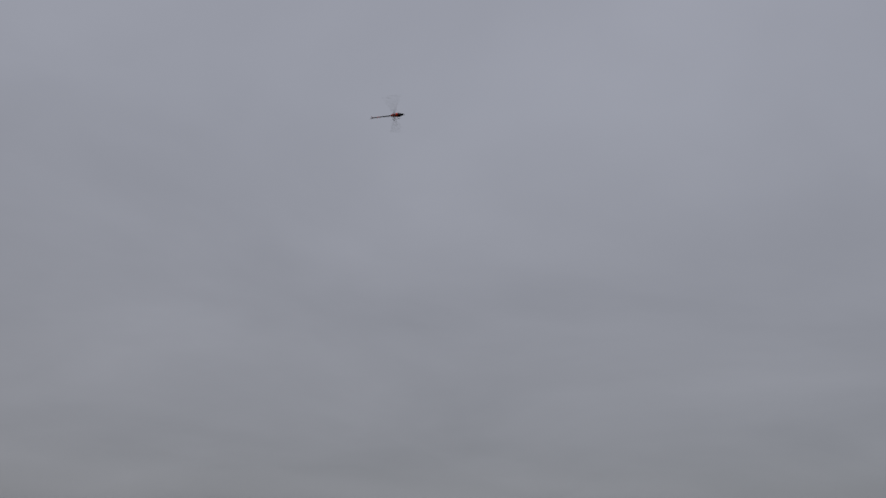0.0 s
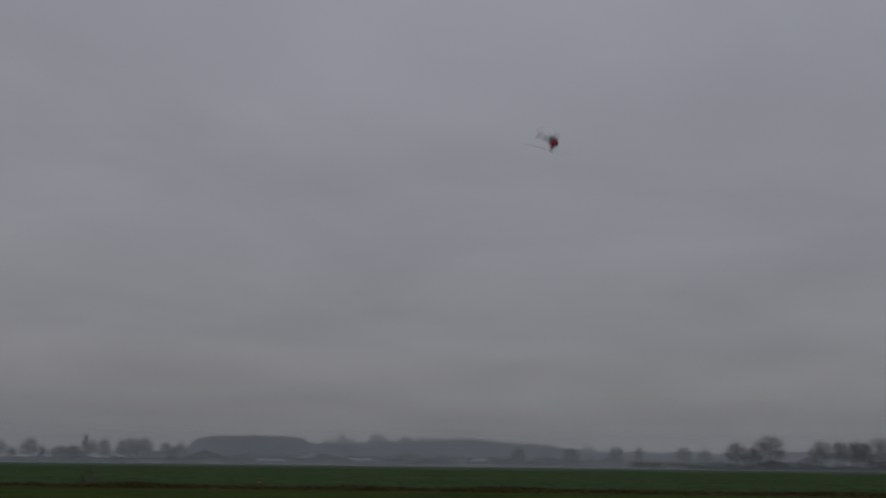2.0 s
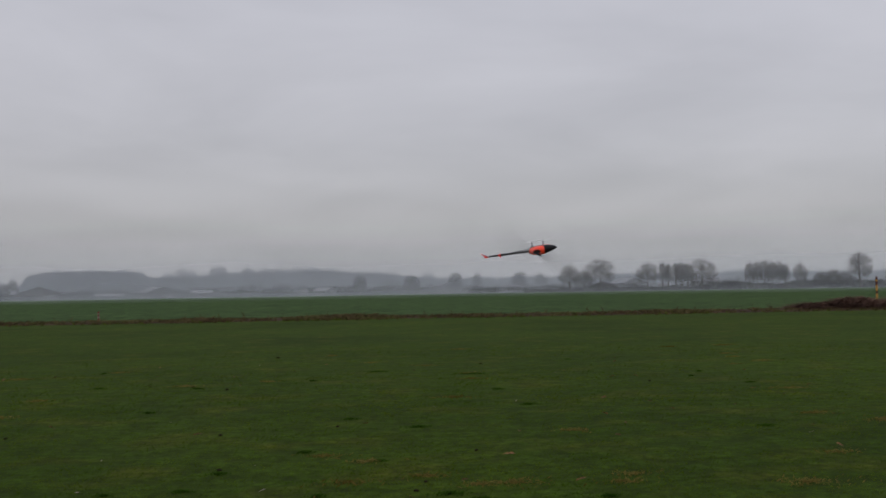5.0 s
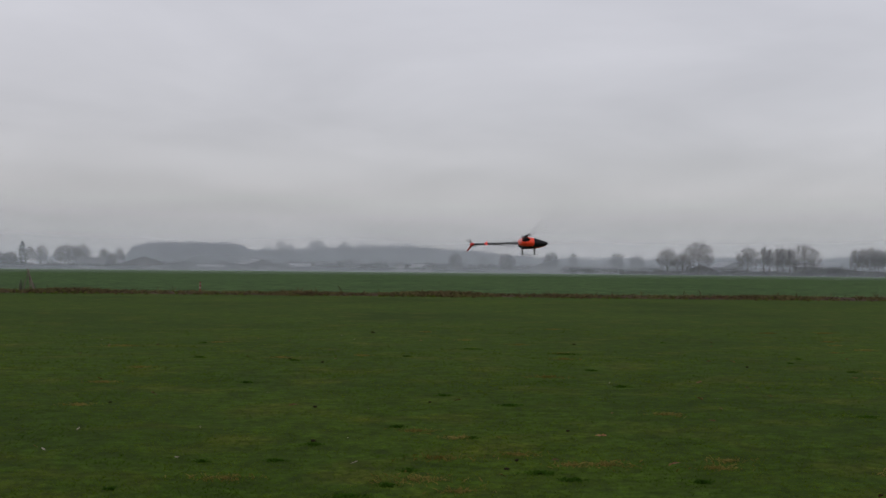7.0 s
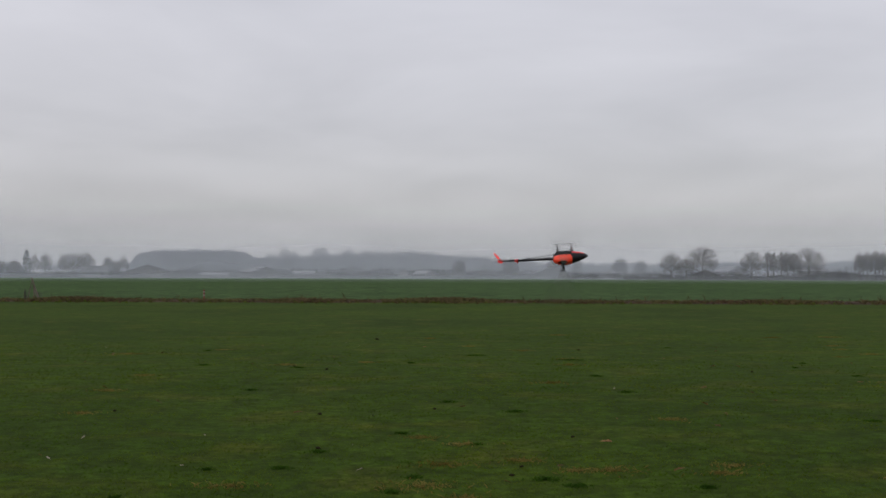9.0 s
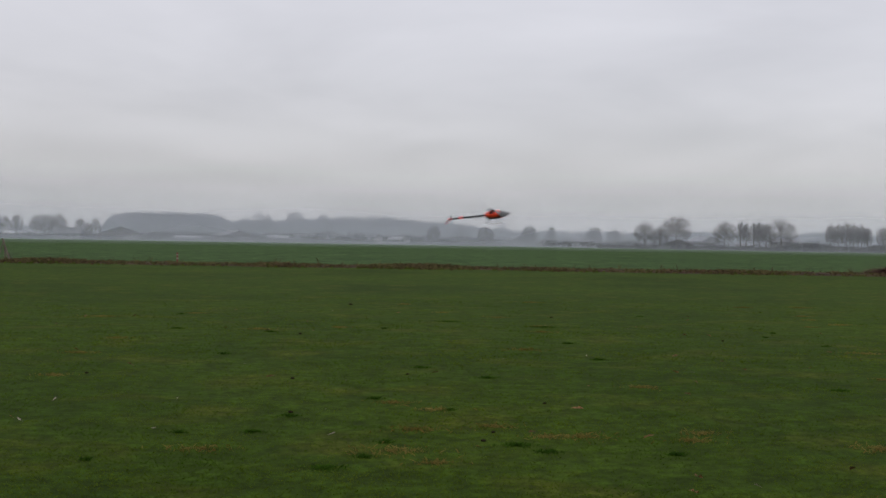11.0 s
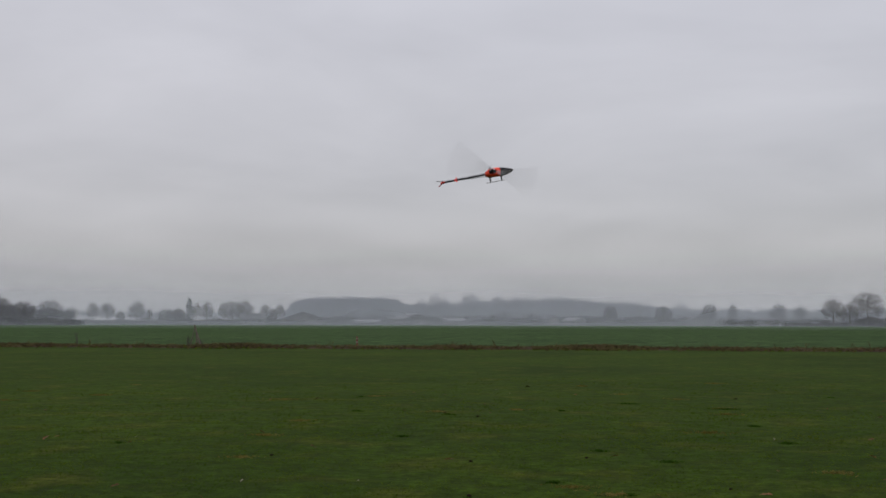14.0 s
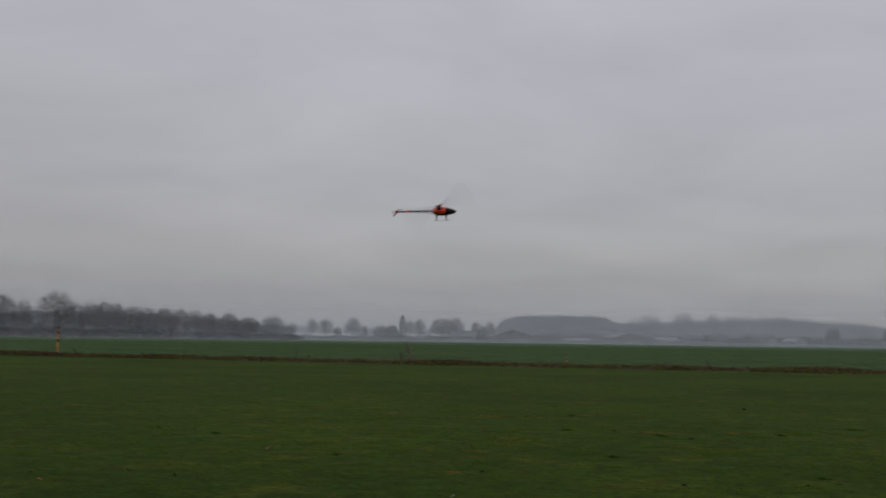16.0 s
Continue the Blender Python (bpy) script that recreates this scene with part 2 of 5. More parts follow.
STEEL = material("steel_rotor_head", (0.18, 0.18, 0.19), 0.35, metal=0.9, vary=0.15, scale=20, fine=90, bump=0.02)
BLADE_GREY = material("rotor_blade_carbon", (0.36, 0.36, 0.365), 0.5, vary=0.2, scale=5, fine=50, bump=0.0)
SKID_WHITE = material("white_skid_plastic", (0.72, 0.72, 0.74), 0.4, vary=0.05, scale=8, bump=0.0)
LEG_GREY = material("skid_leg_plastic", (0.30, 0.30, 0.31), 0.45, vary=0.08, scale=8, bump=0.0)
FIN_RED = material("fin_neon_red", (0.86, 0.055, 0.045), 0.4, vary=0.06, scale=8, bump=0.0)


def haze_sheet_material(veil, low):
    """Pale see-through sheet standing in for haze and low mist, thickest near the ground, ragged on top."""
    m = bpy.data.materials.new("haze_sheet")
    m.use_nodes = True
    nt = m.node_tree
    nt.nodes.clear()
    out = nt.nodes.new("ShaderNodeOutputMaterial")
    mix = nt.nodes.new("ShaderNodeMixShader")
    clear = nt.nodes.new("ShaderNodeBsdfTransparent")
    both = nt.nodes.new("ShaderNodeMixShader")
    both.inputs[0].default_value = 0.5
    front = nt.nodes.new("ShaderNodeBsdfDiffuse")
    back = nt.nodes.new("ShaderNodeBsdfTranslucent")
    for n in (front, back):
        n.inputs["Color"].default_value = (0.86, 0.92, 1.0, 1)
    co = nt.nodes.new("ShaderNodeTexCoord")
    sep = nt.nodes.new("ShaderNodeSeparateXYZ")
    nt.links.new(co.outputs["Object"], sep.inputs[0])
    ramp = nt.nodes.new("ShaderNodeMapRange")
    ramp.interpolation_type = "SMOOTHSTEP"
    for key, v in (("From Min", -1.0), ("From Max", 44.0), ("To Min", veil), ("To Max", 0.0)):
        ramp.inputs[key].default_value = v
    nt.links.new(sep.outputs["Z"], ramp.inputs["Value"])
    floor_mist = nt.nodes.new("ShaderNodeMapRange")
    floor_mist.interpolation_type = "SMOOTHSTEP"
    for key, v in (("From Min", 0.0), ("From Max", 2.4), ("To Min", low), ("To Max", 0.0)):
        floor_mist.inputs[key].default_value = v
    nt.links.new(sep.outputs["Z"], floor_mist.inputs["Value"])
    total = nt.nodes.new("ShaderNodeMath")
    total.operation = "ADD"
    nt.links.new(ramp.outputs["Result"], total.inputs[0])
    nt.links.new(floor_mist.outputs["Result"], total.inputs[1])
    n1 = nt.nodes.new("ShaderNodeTexNoise")
    n1.inputs["Scale"].default_value = 0.012
    n1.inputs["Detail"].default_value = 3
    nt.links.new(co.outputs["Object"], n1.inputs["Vector"])
    g = nt.nodes.new("ShaderNodeMapRange")
    g.inputs["To Min"].default_value = 0.7
    g.inputs["To Max"].default_value = 1.3
    nt.links.new(n1.outputs["Fac"], g.inputs["Value"])
    mul = nt.nodes.new("ShaderNodeMath")
    mul.operation = "MULTIPLY"
    nt.links.new(total.outputs[0], mul.inputs[0])
    nt.links.new(g.outputs["Result"], mul.inputs[1])
    nt.links.new(mul.outputs[0], mix.inputs[0])
    nt.links.new(front.outputs[0], both.inputs[1])
    nt.links.new(back.outputs[0], both.inputs[2])
    nt.links.new(clear.outputs[0], mix.inputs[1])
    nt.links.new(both.outputs[0], mix.inputs[2])
    nt.links.new(mix.outputs[0], out.inputs[0])
    return m




# ---------------------------------------------------------------- mesh helpers
def part(name, bm, mat, parent=None, label="", smooth=False):
    me = bpy.data.meshes.new(name)
    bm.to_mesh(me)
    bm.free()
    me.materials.append(mat)
    if smooth:
        for p in me.polygons:
            p.use_smooth = True
    ob = new(name, me)
    ob.parent = parent
    return tagged(ob, label)


def raw(name, verts, faces, mat, parent=None, label=""):
    me = bpy.data.meshes.new(name)
    me.from_pydata(verts, [], faces)
    me.materials.append(mat)
    ob = new(name, me)
    ob.parent = parent
    return tagged(ob, label)


def box(bm, x0, y0, z0, x1, y1, z1, bevel=0.0):
    r = bmesh.ops.create_cube(bm, size=1)
    bmesh.ops.scale(bm, vec=(x1 - x0, y1 - y0, z1 - z0), verts=r["verts"])
    bmesh.ops.translate(bm, vec=((x0 + x1) / 2, (y0 + y1) / 2, (z0 + z1) / 2), verts=r["verts"])
    if bevel:
        edges = list({e for v in r["verts"] for e in v.link_edges})
        bmesh.ops.bevel(bm, geom=edges, offset=bevel, segments=2, affect="EDGES")
    return r["verts"]


def rod(bm, a, b, ra, rb=None, seg=10, caps=True):
    """A tapered rod from a to b."""
    a, b = Vector(a), Vector(b)
    rb = ra if rb is None else rb
    q = (b - a).to_track_quat("Z", "Y").to_matrix().to_4x4()
    r = bmesh.ops.create_cone(bm, cap_ends=caps, segments=seg, radius1=ra, radius2=rb, depth=(b - a).length,
                              matrix=Matrix.Translation((a + b) / 2) @ q)
    return r["verts"]


def loft(rings, close=True):
    """A bmesh skin over rings of points."""
    bm = bmesh.new()
    vs = [[bm.verts.new(p) for p in ring] for ring in rings]
    n = len(rings[0])
    for a, b in zip(vs, vs[1:]):
        for i in range(n if close else n - 1):
            j = (i + 1) % n
            bm.faces.new((a[i], a[j], b[j], b[i]))
    if close:
        bm.faces.new(vs[0][::-1])
        bm.faces.new(vs[-1])
    return bm


def bearing(az, d, z=0.0):
    return Vector((d * math.sin(radians(az)), d * math.cos(radians(az)), z))


# ---------------------------------------------------------------- ground
def build_ground():
    radii = [0.0] + [2.0 * 1.22 ** k for k in range(38)]
    seg = 96
    verts, faces = [(0, 0, 0)], []
    for r in radii[1:]:
        for k in range(seg):
            a = 2 * math.pi * k / seg
            x, y = r * math.cos(a), r * math.sin(a)
            z = 0.05 * noise.noise(Vector((x * 0.09, y * 0.09, 0))) if 5 < r < 60 else 0.0
            verts.append((x, y, z))
    for k in range(seg):
        faces.append((0, 1 + k, 1 + (k + 1) % seg))
    for i in range(len(radii) - 2):
        o = 1 + i * seg
        for k in range(seg):
            j = (k + 1) % seg
            faces.append((o + k, o + seg + k, o + seg + j, o + j))
    g = raw("ground", verts, faces, LAWN)
    return tagged(g, "short mown green grass field with worn yellowish patches", "ground", kind="structure")


build_ground()

DITCH_Y = 64.8


def build_field():
    bm = bmesh.new()
    xs = [-420 + 30 * k for k in range(29)]
    rows = [[bm.verts.new((x, y, z)) for x in xs] for y, z in ((DITCH_Y + 2.2, -0.02), (DITCH_Y + 2.6, 0.03), (120, 0.03), (220, 0.03), (395, 0.03), (470, 0.03))]
    for a, b in zip(rows, rows[1:]):
        for i in range(len(xs) - 1):
            bm.faces.new((a[i], a[i + 1], b[i + 1], b[i]))
    f = part("field", bm, CROP)
    return tagged(f, "smooth green crop field beyond the ditch bank", "field", kind="structure")


build_field()


def build_bank():
    """The rough brown edge of the ditch: an uneven ridge of bare earth."""
    rng = random.Random(5)
    verts, faces, n = [], [], 640
    for i in range(n + 1):
        x = -105 + 200 * i / n
        h = 0.08 + 0.09 * noise.noise(Vector((x * 0.5, 0, 2))) + 0.05 * rng.random()
        y = DITCH_Y + 0.6 * noise.noise(Vector((x * 0.06, 4, 0)))
        reach = 1.2 + 0.9 * noise.noise(Vector((x * 0.35, 9, 1)))
        for dy, z in ((-1.0 - reach, -0.03), (-0.4 - reach * 0.6, h * 0.45), (-0.3, h), (0.8, h * 0.8), (1.5, 0.04), (2.4, -0.03)):
            verts.append((x, y + dy + rng.uniform(-0.12, 0.12), z))
    for i in range(n):
        for k in range(5):
            a = i * 6 + k
            faces.append((a, a + 6, a + 7, a + 1))
    b = raw("ditch_bank", verts, faces, SOIL)
    return tagged(b, "low uneven brown earth bank along a field ditch", "bank", kind="structure")


build_bank()


def tufts(name, places, mat, height, width, blades, label, category, lean=0.5, seed=1, spread=1.0):
    """Many leaning blades joined in one object."""
    rng = random.Random(seed)
    verts, faces = [], []
    for x, y, z, s in places:
        for _ in range(blades):
            a = rng.uniform(0, 2 * math.pi)
            r = rng.uniform(0, width * 2.2 * spread) * s
            bx, by = x + r * math.cos(a), y + r * math.sin(a)
            w = width * s * rng.uniform(0.25, 0.5)
            h = height * s * rng.uniform(0.5, 1.2)
            b = rng.uniform(0, math.pi)
            dx, dy = w * math.cos(b), w * math.sin(b)
            lx, ly = rng.gauss(0, lean) * h, rng.gauss(0, lean) * h
            k = len(verts)
            verts += [(bx - dx, by - dy, z - 0.02), (bx + dx, by + dy, z - 0.02), (bx + lx * 0.4 + dx * 0.6, by + ly * 0.4 + dy * 0.6, z + h * 0.6), (bx + lx, by + ly, z + h)]
            faces += [(k, k + 1, k + 2), (k, k + 2, k + 3)]
    ob = raw(name, verts, faces, mat)
    return tagged(ob, label, category, kind="stuff")


def build_bank_grass():
    rng = random.Random(11)
    brown, green = [], []
    for _ in range(15000):
        x = rng.uniform(-95, 90)
        dens = noise.noise(Vector((x * 0.22, 1.7, 0)))
        if dens < -0.1 and rng.random() < 0.5:
            continue
        y = DITCH_Y + rng.gauss(-0.7, 1.25)
        size = (0.4 + 1.0 * max(0, dens) + 0.6 * rng.random()) * (0.65 if y < DITCH_Y - 1.4 else 1.0)
        (green if rng.random() < (0.35 if y < DITCH_Y - 1.6 else 0.10) else brown).append((x, y, 0.03, size))
    tufts("withered_grass", brown, DEAD, 0.20, 0.060, 9, "brown withered grass and weeds on the ditch bank", "grass", 1.0, 2)
    tufts("rank_grass", green, BLADES, 0.15, 0.05, 8, "rank green grass growing through the ditch bank", "grass", 0.6, 3)
    tall = [(rng.uniform(-60, 40), DITCH_Y + rng.uniform(-0.6, 1.2), 0.06, rng.uniform(0.5, 1.1)) for _ in range(230)]
    tufts("weed_stalks", tall, DEAD, 0.42, 0.012, 3, "thin dry weed stalks standing along the ditch", "weeds", 0.22, 4)


build_bank_grass()


def ground_z(x, y):
    r = math.hypot(x, y)
    return 0.05 * noise.noise(Vector((x * 0.09, y * 0.09, 0))) if 5 < r < 60 else 0.0


def turf(name, x, y, z, size, mat, height, width, lean, label, seed):
    """A sward of single leaning blades, one for each place given by the arrays x, y, z and size."""
    rng = np.random.default_rng(seed)
    n = len(x)
    h = height * size * rng.uniform(0.5, 1.3, n)
    w = width * size * rng.uniform(0.5, 1.2, n)
    b = rng.uniform(0, math.pi, n)
    dx, dy = w * np.cos(b), w * np.sin(b)
    lx, ly = rng.normal(0, lean, n) * h, rng.normal(0, lean, n) * h
    co = np.empty((n, 4, 3), np.float32)
    co[:, 0] = np.stack((x - dx, y - dy, z - 0.008), 1)
    co[:, 1] = np.stack((x + dx, y + dy, z - 0.008), 1)
    co[:, 2] = np.stack((x + lx * 0.5 + dx * 0.7, y + ly * 0.5 + dy * 0.7, z + h * 0.65), 1)
    co[:, 3] = np.stack((x + lx, y + ly, z + h), 1)
    me = bpy.data.meshes.new(name)
    me.vertices.add(4 * n)
    me.vertices.foreach_set("co", co.ravel())
    me.loops.add(4 * n)
    me.loops.foreach_set("vertex_index", np.arange(4 * n, dtype=np.int32))
    me.polygons.add(n)
    me.polygons.foreach_set("loop_start", np.arange(0, 4 * n, 4, dtype=np.int32))
    me.update(calc_edges=True)
    me.materials.append(mat)
    return tagged(new(name, me), label, "grass", kind="stuff")


def build_lawn_tufts():
    rng = np.random.default_rng(21)
    n = 300000
    d = 5.6 + 32 * rng.random(n) ** 1.7
    az = np.radians(rng.uniform(-44, 34, n))
    x, y = d * np.sin(az), d * np.cos(az)
    # longer grass in drifts a few steps wide, short worn grass between
    grow = np.array([noise.noise(Vector((a * 0.7, b * 0.7, 3.1))) + 0.6 * noise.noise(Vector((a * 2.3, b * 2.3, 7.7))) for a, b in zip(x[::4], y[::4])])
    grow = np.repeat(grow, 4)[:n]
    x = np.repeat(x[::4], 4)[:n] + rng.normal(0, 0.09, n)
    y = np.repeat(y[::4], 4)[:n] + rng.normal(0, 0.09, n)
    z = np.repeat(np.array([ground_z(a, b) for a, b in zip(x[::4], y[::4])]), 4)[:n]
    keep = ((grow > -0.25) | (rng.random(n) < 0.45)) & (rng.random(n) < np.clip((37 - np.hypot(x, y)) / 20, 0, 1))
    size = 0.7 + 0.5 * np.clip(grow, 0, 1) + 0.25 * rng.random(n)
    far = np.clip(np.hypot(x, y) / 16, 0.8, 1.25)
    turf("lawn_grass", x[keep], y[keep], z[keep], (size * far)[keep], BLADES, 0.014, 0.0042, 1.5, "short green grass blades of the mown field", 5)


build_lawn_tufts()


def build_clumps():
    """Darker, denser cushions of lush grass."""
    rng = np.random.default_rng(33)
    spots = list(CLUMPS)
    for _ in range(24):
        dd = 7 + 18 * rng.random() ** 1.2
        spots.append((rng.uniform(-42, 32), dd, rng.uniform(0.03, 0.11) * (1 + dd / 50)))
    xs, ys, zs, ss = [], [], [], []
    for az, d, r in spots:
        p = bearing(az, d)
        k = int(60 + 900 * r)
        q = r * np.abs(rng.normal(0, 0.5, k))
        a = rng.uniform(0, 2 * math.pi, k)
        xs.append(p.x + 1.5 * q * np.cos(a))
        ys.append(p.y + q * np.sin(a))
        zs.append(np.full(k, ground_z(p.x, p.y)))
        ss.append(1.15 / (1 + 1.5 * (q / r) ** 2))
    turf("lush_grass", *(np.concatenate(v) for v in (xs, ys, zs, ss)), LUSH, 0.022, 0.006, 1.0, "dark lush cushions of grass in the mown field", 6)


def build_withered_patches():
    """Small worn spots where the grass has turned to straw."""
    rng = np.random.default_rng(41)
    spots = [(0.95, 10.5, 0.14), (0.0, 9.4, 0.20), (-1.2, 10.9, 0.16), (3.9, 9.6, 0.16), (8.5, 9.2, 0.2), (-11.0, 8.6, 0.18)]
    for _ in range(40):
        spots.append((rng.uniform(-42, 32), 7 + 24 * rng.random() ** 1.2, rng.uniform(0.10, 0.26)))
    xs, ys, zs, ss = [], [], [], []
    for az, d, r in spots:
        p = bearing(az, d)
        k = int(900 * r)
        q = r * np.abs(rng.normal(0, 0.55, k))
        a = rng.uniform(0, 2 * math.pi, k)
        xs.append(p.x + 1.6 * q * np.cos(a))
        ys.append(p.y + q * np.sin(a))
        zs.append(np.full(k, ground_z(p.x, p.y) + 0.004))
        ss.append(rng.uniform(0.6, 1.2, k))
    turf("straw_grass", *(np.concatenate(v) for v in (xs, ys, zs, ss)), STRAW, 0.018, 0.005, 1.6, "worn spots of straw-coloured withered grass", 7)


# bearing, distance, radius
CLUMPS = [
    (5.15, 8.75, 0.17), (6.7, 8.5, 0.12), (3.55, 12.9, 0.17), (-1.65, 8.8, 0.08), (-2.76, 8.2, 0.11), (-4.8, 7.8, 0.19), (-8.5, 9.3, 0.10), (-6.6, 10.1, 0.10), (6.4, 21.0, 0.32), (1.5, 22.0, 0.30),
]
build_clumps()
build_withered_patches()


# ---------------------------------------------------------------- trees
def tree_meshes(seed, wide, low, lean, count, twig):
    """Trunk with forking limbs, and a domed crown of fine bare twigs with gaps, for a tree of height 1."""
    rng = random.Random(seed)
    wood = bmesh.new()
    cz, rz = (1 + low) / 2, (1 - low) / 2
    fork = low + 0.06
    rod(wood, (0, 0, -0.02), (0, 0, fork), 0.024, 0.019, 8, False)
    top = Vector((rng.gauss(0, 0.015), rng.gauss(0, 0.015), 0.80))
    rod(wood, (0, 0, fork), top, 0.018, 0.004, 6, False)
    verts, faces = [], []

    def strip(p, q, w0, w1):
        d = (q - p).normalized()
        s = d.cross(Vector((rng.gauss(0, 1), rng.gauss(0, 1), rng.gauss(0, 1)))).normalized()
        k = len(verts)
        verts.extend([tuple(p - s * w0), tuple(p + s * w0), tuple(q + s * w1), tuple(q - s * w1)])
        faces.append((k, k + 1, k + 2, k + 3))

    n = 11
    ends = []
    for i in range(n):
        a = 2 * math.pi * (i * 0.382 + rng.uniform(-0.05, 0.05))
        f = i / (n - 1)
        p = Vector((0, 0, fork)).lerp(top, f * 0.85)
        el = radians(lean + 55 * f + rng.uniform(-8, 8))
        way = Vector((math.cos(a) * math.cos(el), math.sin(a) * math.cos(el), math.sin(el)))
        q = p + way * (0.40 - 0.16 * f) * (0.55 + wide)
        bend = p.lerp(q, 0.5) + Vector((rng.gauss(0, 0.015), rng.gauss(0, 0.015), rng.uniform(-0.02, 0.02)))
        rod(wood, p, bend, 0.0075 - 0.003 * f, 0.005 - 0.002 * f, 5, False)
        rod(wood, bend, q, 0.005 - 0.002 * f, 0.0015, 5, False)
        for _ in range(6):
            b = bend.lerp(q, rng.random())
            e = b + (way * 0.6 + Vector((rng.gauss(0, 0.5), rng.gauss(0, 0.5), 0.35 + rng.gauss(0, 0.3)))).normalized() * rng.uniform(0.08, 0.16)
            rod(wood, b, e, 0.0022, 0.001, 4, False)
            ends.append(e)
    # lobes give the crown its uneven outline
    lobes = [Vector((rng.gauss(0, 1), rng.gauss(0, 1), rng.gauss(0.2, 0.8))).normalized() for _ in range(9)]
    for _ in range(count):
        v = Vector((rng.gauss(0, 1), rng.gauss(0, 1), rng.gauss(0, 1))).normalized()
        if v.z < -0.75:
            continue
        bump = 0.84 + 0.17 * max(0.0, max(v.dot(l) for l in lobes)) ** 3
        gap = noise.noise(v * 2.3 + Vector((seed, 0, 0)))
        if gap < -0.22 and rng.random() < 0.75:
            continue
        q = rng.random() ** 0.38 * bump
        c = Vector((v.x * wide / 2 * q, v.y * wide / 2 * q, cz + v.z * rz * q))
        g = (Vector((v.x, v.y, v.z + 0.35)) + Vector((rng.gauss(0, 0.55), rng.gauss(0, 0.55), rng.gauss(0, 0.5)))).normalized() * rng.uniform(0.012, 0.036)
        strip(c - g, c + g, twig * rng.uniform(0.7, 1.5), twig * 0.35)
    hi = np.percentile([v[2] for v in verts], 99.3)
    k = 1.0 / hi
    bmesh.ops.scale(wood, vec=(k, k, k), verts=wood.verts)
    verts = [(x * k, y * k, z * k) for x, y, z in verts]
    wid = 2 * np.percentile(np.hypot([v[0] for v in verts], [v[1] for v in verts]), 97)
    return wood, verts, faces, wid


PROTO = {}


def tree_proto(kind):
    """One tree of each kind, of height 1, parked as a template in memory only."""
    if kind in PROTO:
        return PROTO[kind]
    # crown width, clear stem, lean of the lowest limbs, twigs, twig width
    style = {"round": (0.80, 0.13, 22, 4600, 0.0031), "oak": (0.92, 0.13, 12, 5000, 0.0031), "tall": (0.55, 0.13, 38, 3300, 0.0031),
             "slim": (0.34, 0.18, 50, 2000, 0.0028), "dense": (0.85, 0.05, 15, 6000, 0.0038)}
    base, var = kind.split("_")
    wood, tv, tf, wid = tree_meshes(int(var) * 17 + len(base), *style[base])
    wm = bpy.data.meshes.new("trunk")
    wood.to_mesh(wm)
    wood.free()
    wm.materials.append(BARK)
    cm = bpy.data.meshes.new("crown")
    cm.from_pydata(tv, [], tf)
    cm.materials.append(TWIGS)
    PROTO[kind] = (wm, cm, wid)
    return PROTO[kind]


def plant_tree(kind, az, d, height, width=None, turn=0, label="", group="", base=0.0):
    wm, cm, wid = tree_proto(kind)
    t = new("tree")
    sx = (width / wid) if width else height
    t.matrix_basis = Matrix.Translation(bearing(az, d, base)) @ pose(0, 0, 0, 0, 0, turn) @ Matrix.Diagonal((sx, sx, height, 1))
    for name, me in (("trunk", wm), ("crown", cm)):
        p = new(name, me)
        p.parent = t
    return tagged(t, label or "bare grey-brown winter tree at the field edge", "tree", group)


# bearing, distance, elevation of the top, width in degrees, kind
LABELS = {"round": "round-crowned bare winter tree at the field edge", "oak": "broad spreading bare winter tree at the field edge", "tall": "tall bare winter tree with upright limbs",
          "slim": "slender bare winter tree in a row", "dense": "dense dark-crowned winter tree with fine twigs"}
ROADSIDE_TREES = [
    (-43.53, 390, 1.49, 1.46, "tall_3"),
    (-42.43, 390, 1.57, 1.46, "dense_1"),
    (-41.33, 390, 1.71, 1.46, "oak_2"),
    (-40.37, 390, 1.76, 1.17, "tall_3"),
    (-39.5, 390, 1.45, 1.05, "round_1"),
    (-38.01, 390, 1.93, 1.93, "oak_1"),
    (-37.16, 400, 1.43, 1.17, "round_2"),
    (-36.42, 400, 1.44, 1.17, "dense_1"),
    (-35.83, 400, 1.51, 1.05, "tall_1"),
    (-35.21, 400, 1.44, 1.17, "dense_2"),
    (-34.37, 410, 1.32, 1.29, "dense_1"),
    (-33.66, 410, 1.28, 1.17, "round_3"),
    (-32.89, 430, 1.27, 1.17, "dense_2"),
    (-32.12, 430, 1.22, 1.17, "dense_1"),
    (-31.37, 440, 1.15, 1.17, "round_2"),
    (-30.61, 440, 1.05, 1.05, "dense_2"),
]
FARM_TREES = [
    (-29.68, 450, 1.07, 1.05, "dense_1"),
    (-28.69, 460, 0.89, 1.17, "dense_2"),
    (-27.47, 470, 0.96, 1.29, "dense_1"),
    (-26.46, 480, 0.63, 0.7, "round_1"),
    (-25.46, 500, 0.85, 0.64, "round_2"),
    (-24.79, 500, 0.86, 0.82, "tall_2"),
    (-24.18, 510, 0.46, 0.53, "dense_1"),
    (-23.38, 500, 0.94, 0.88, "round_3"),
    (-22.76, 510, 0.57, 0.35, "slim_1"),
    (-21.92, 520, 0.58, 0.88, "dense_2"),
    (-21.37, 520, 0.61, 0.7, "round_1"),
    (-21.36, 520, 0.59, 0.7, "dense_1"),
    (-20.47, 512, 0.88, 0.55, "round_3"),
    (-19.96, 540, 0.91, 0.64, "tall_1"),
]
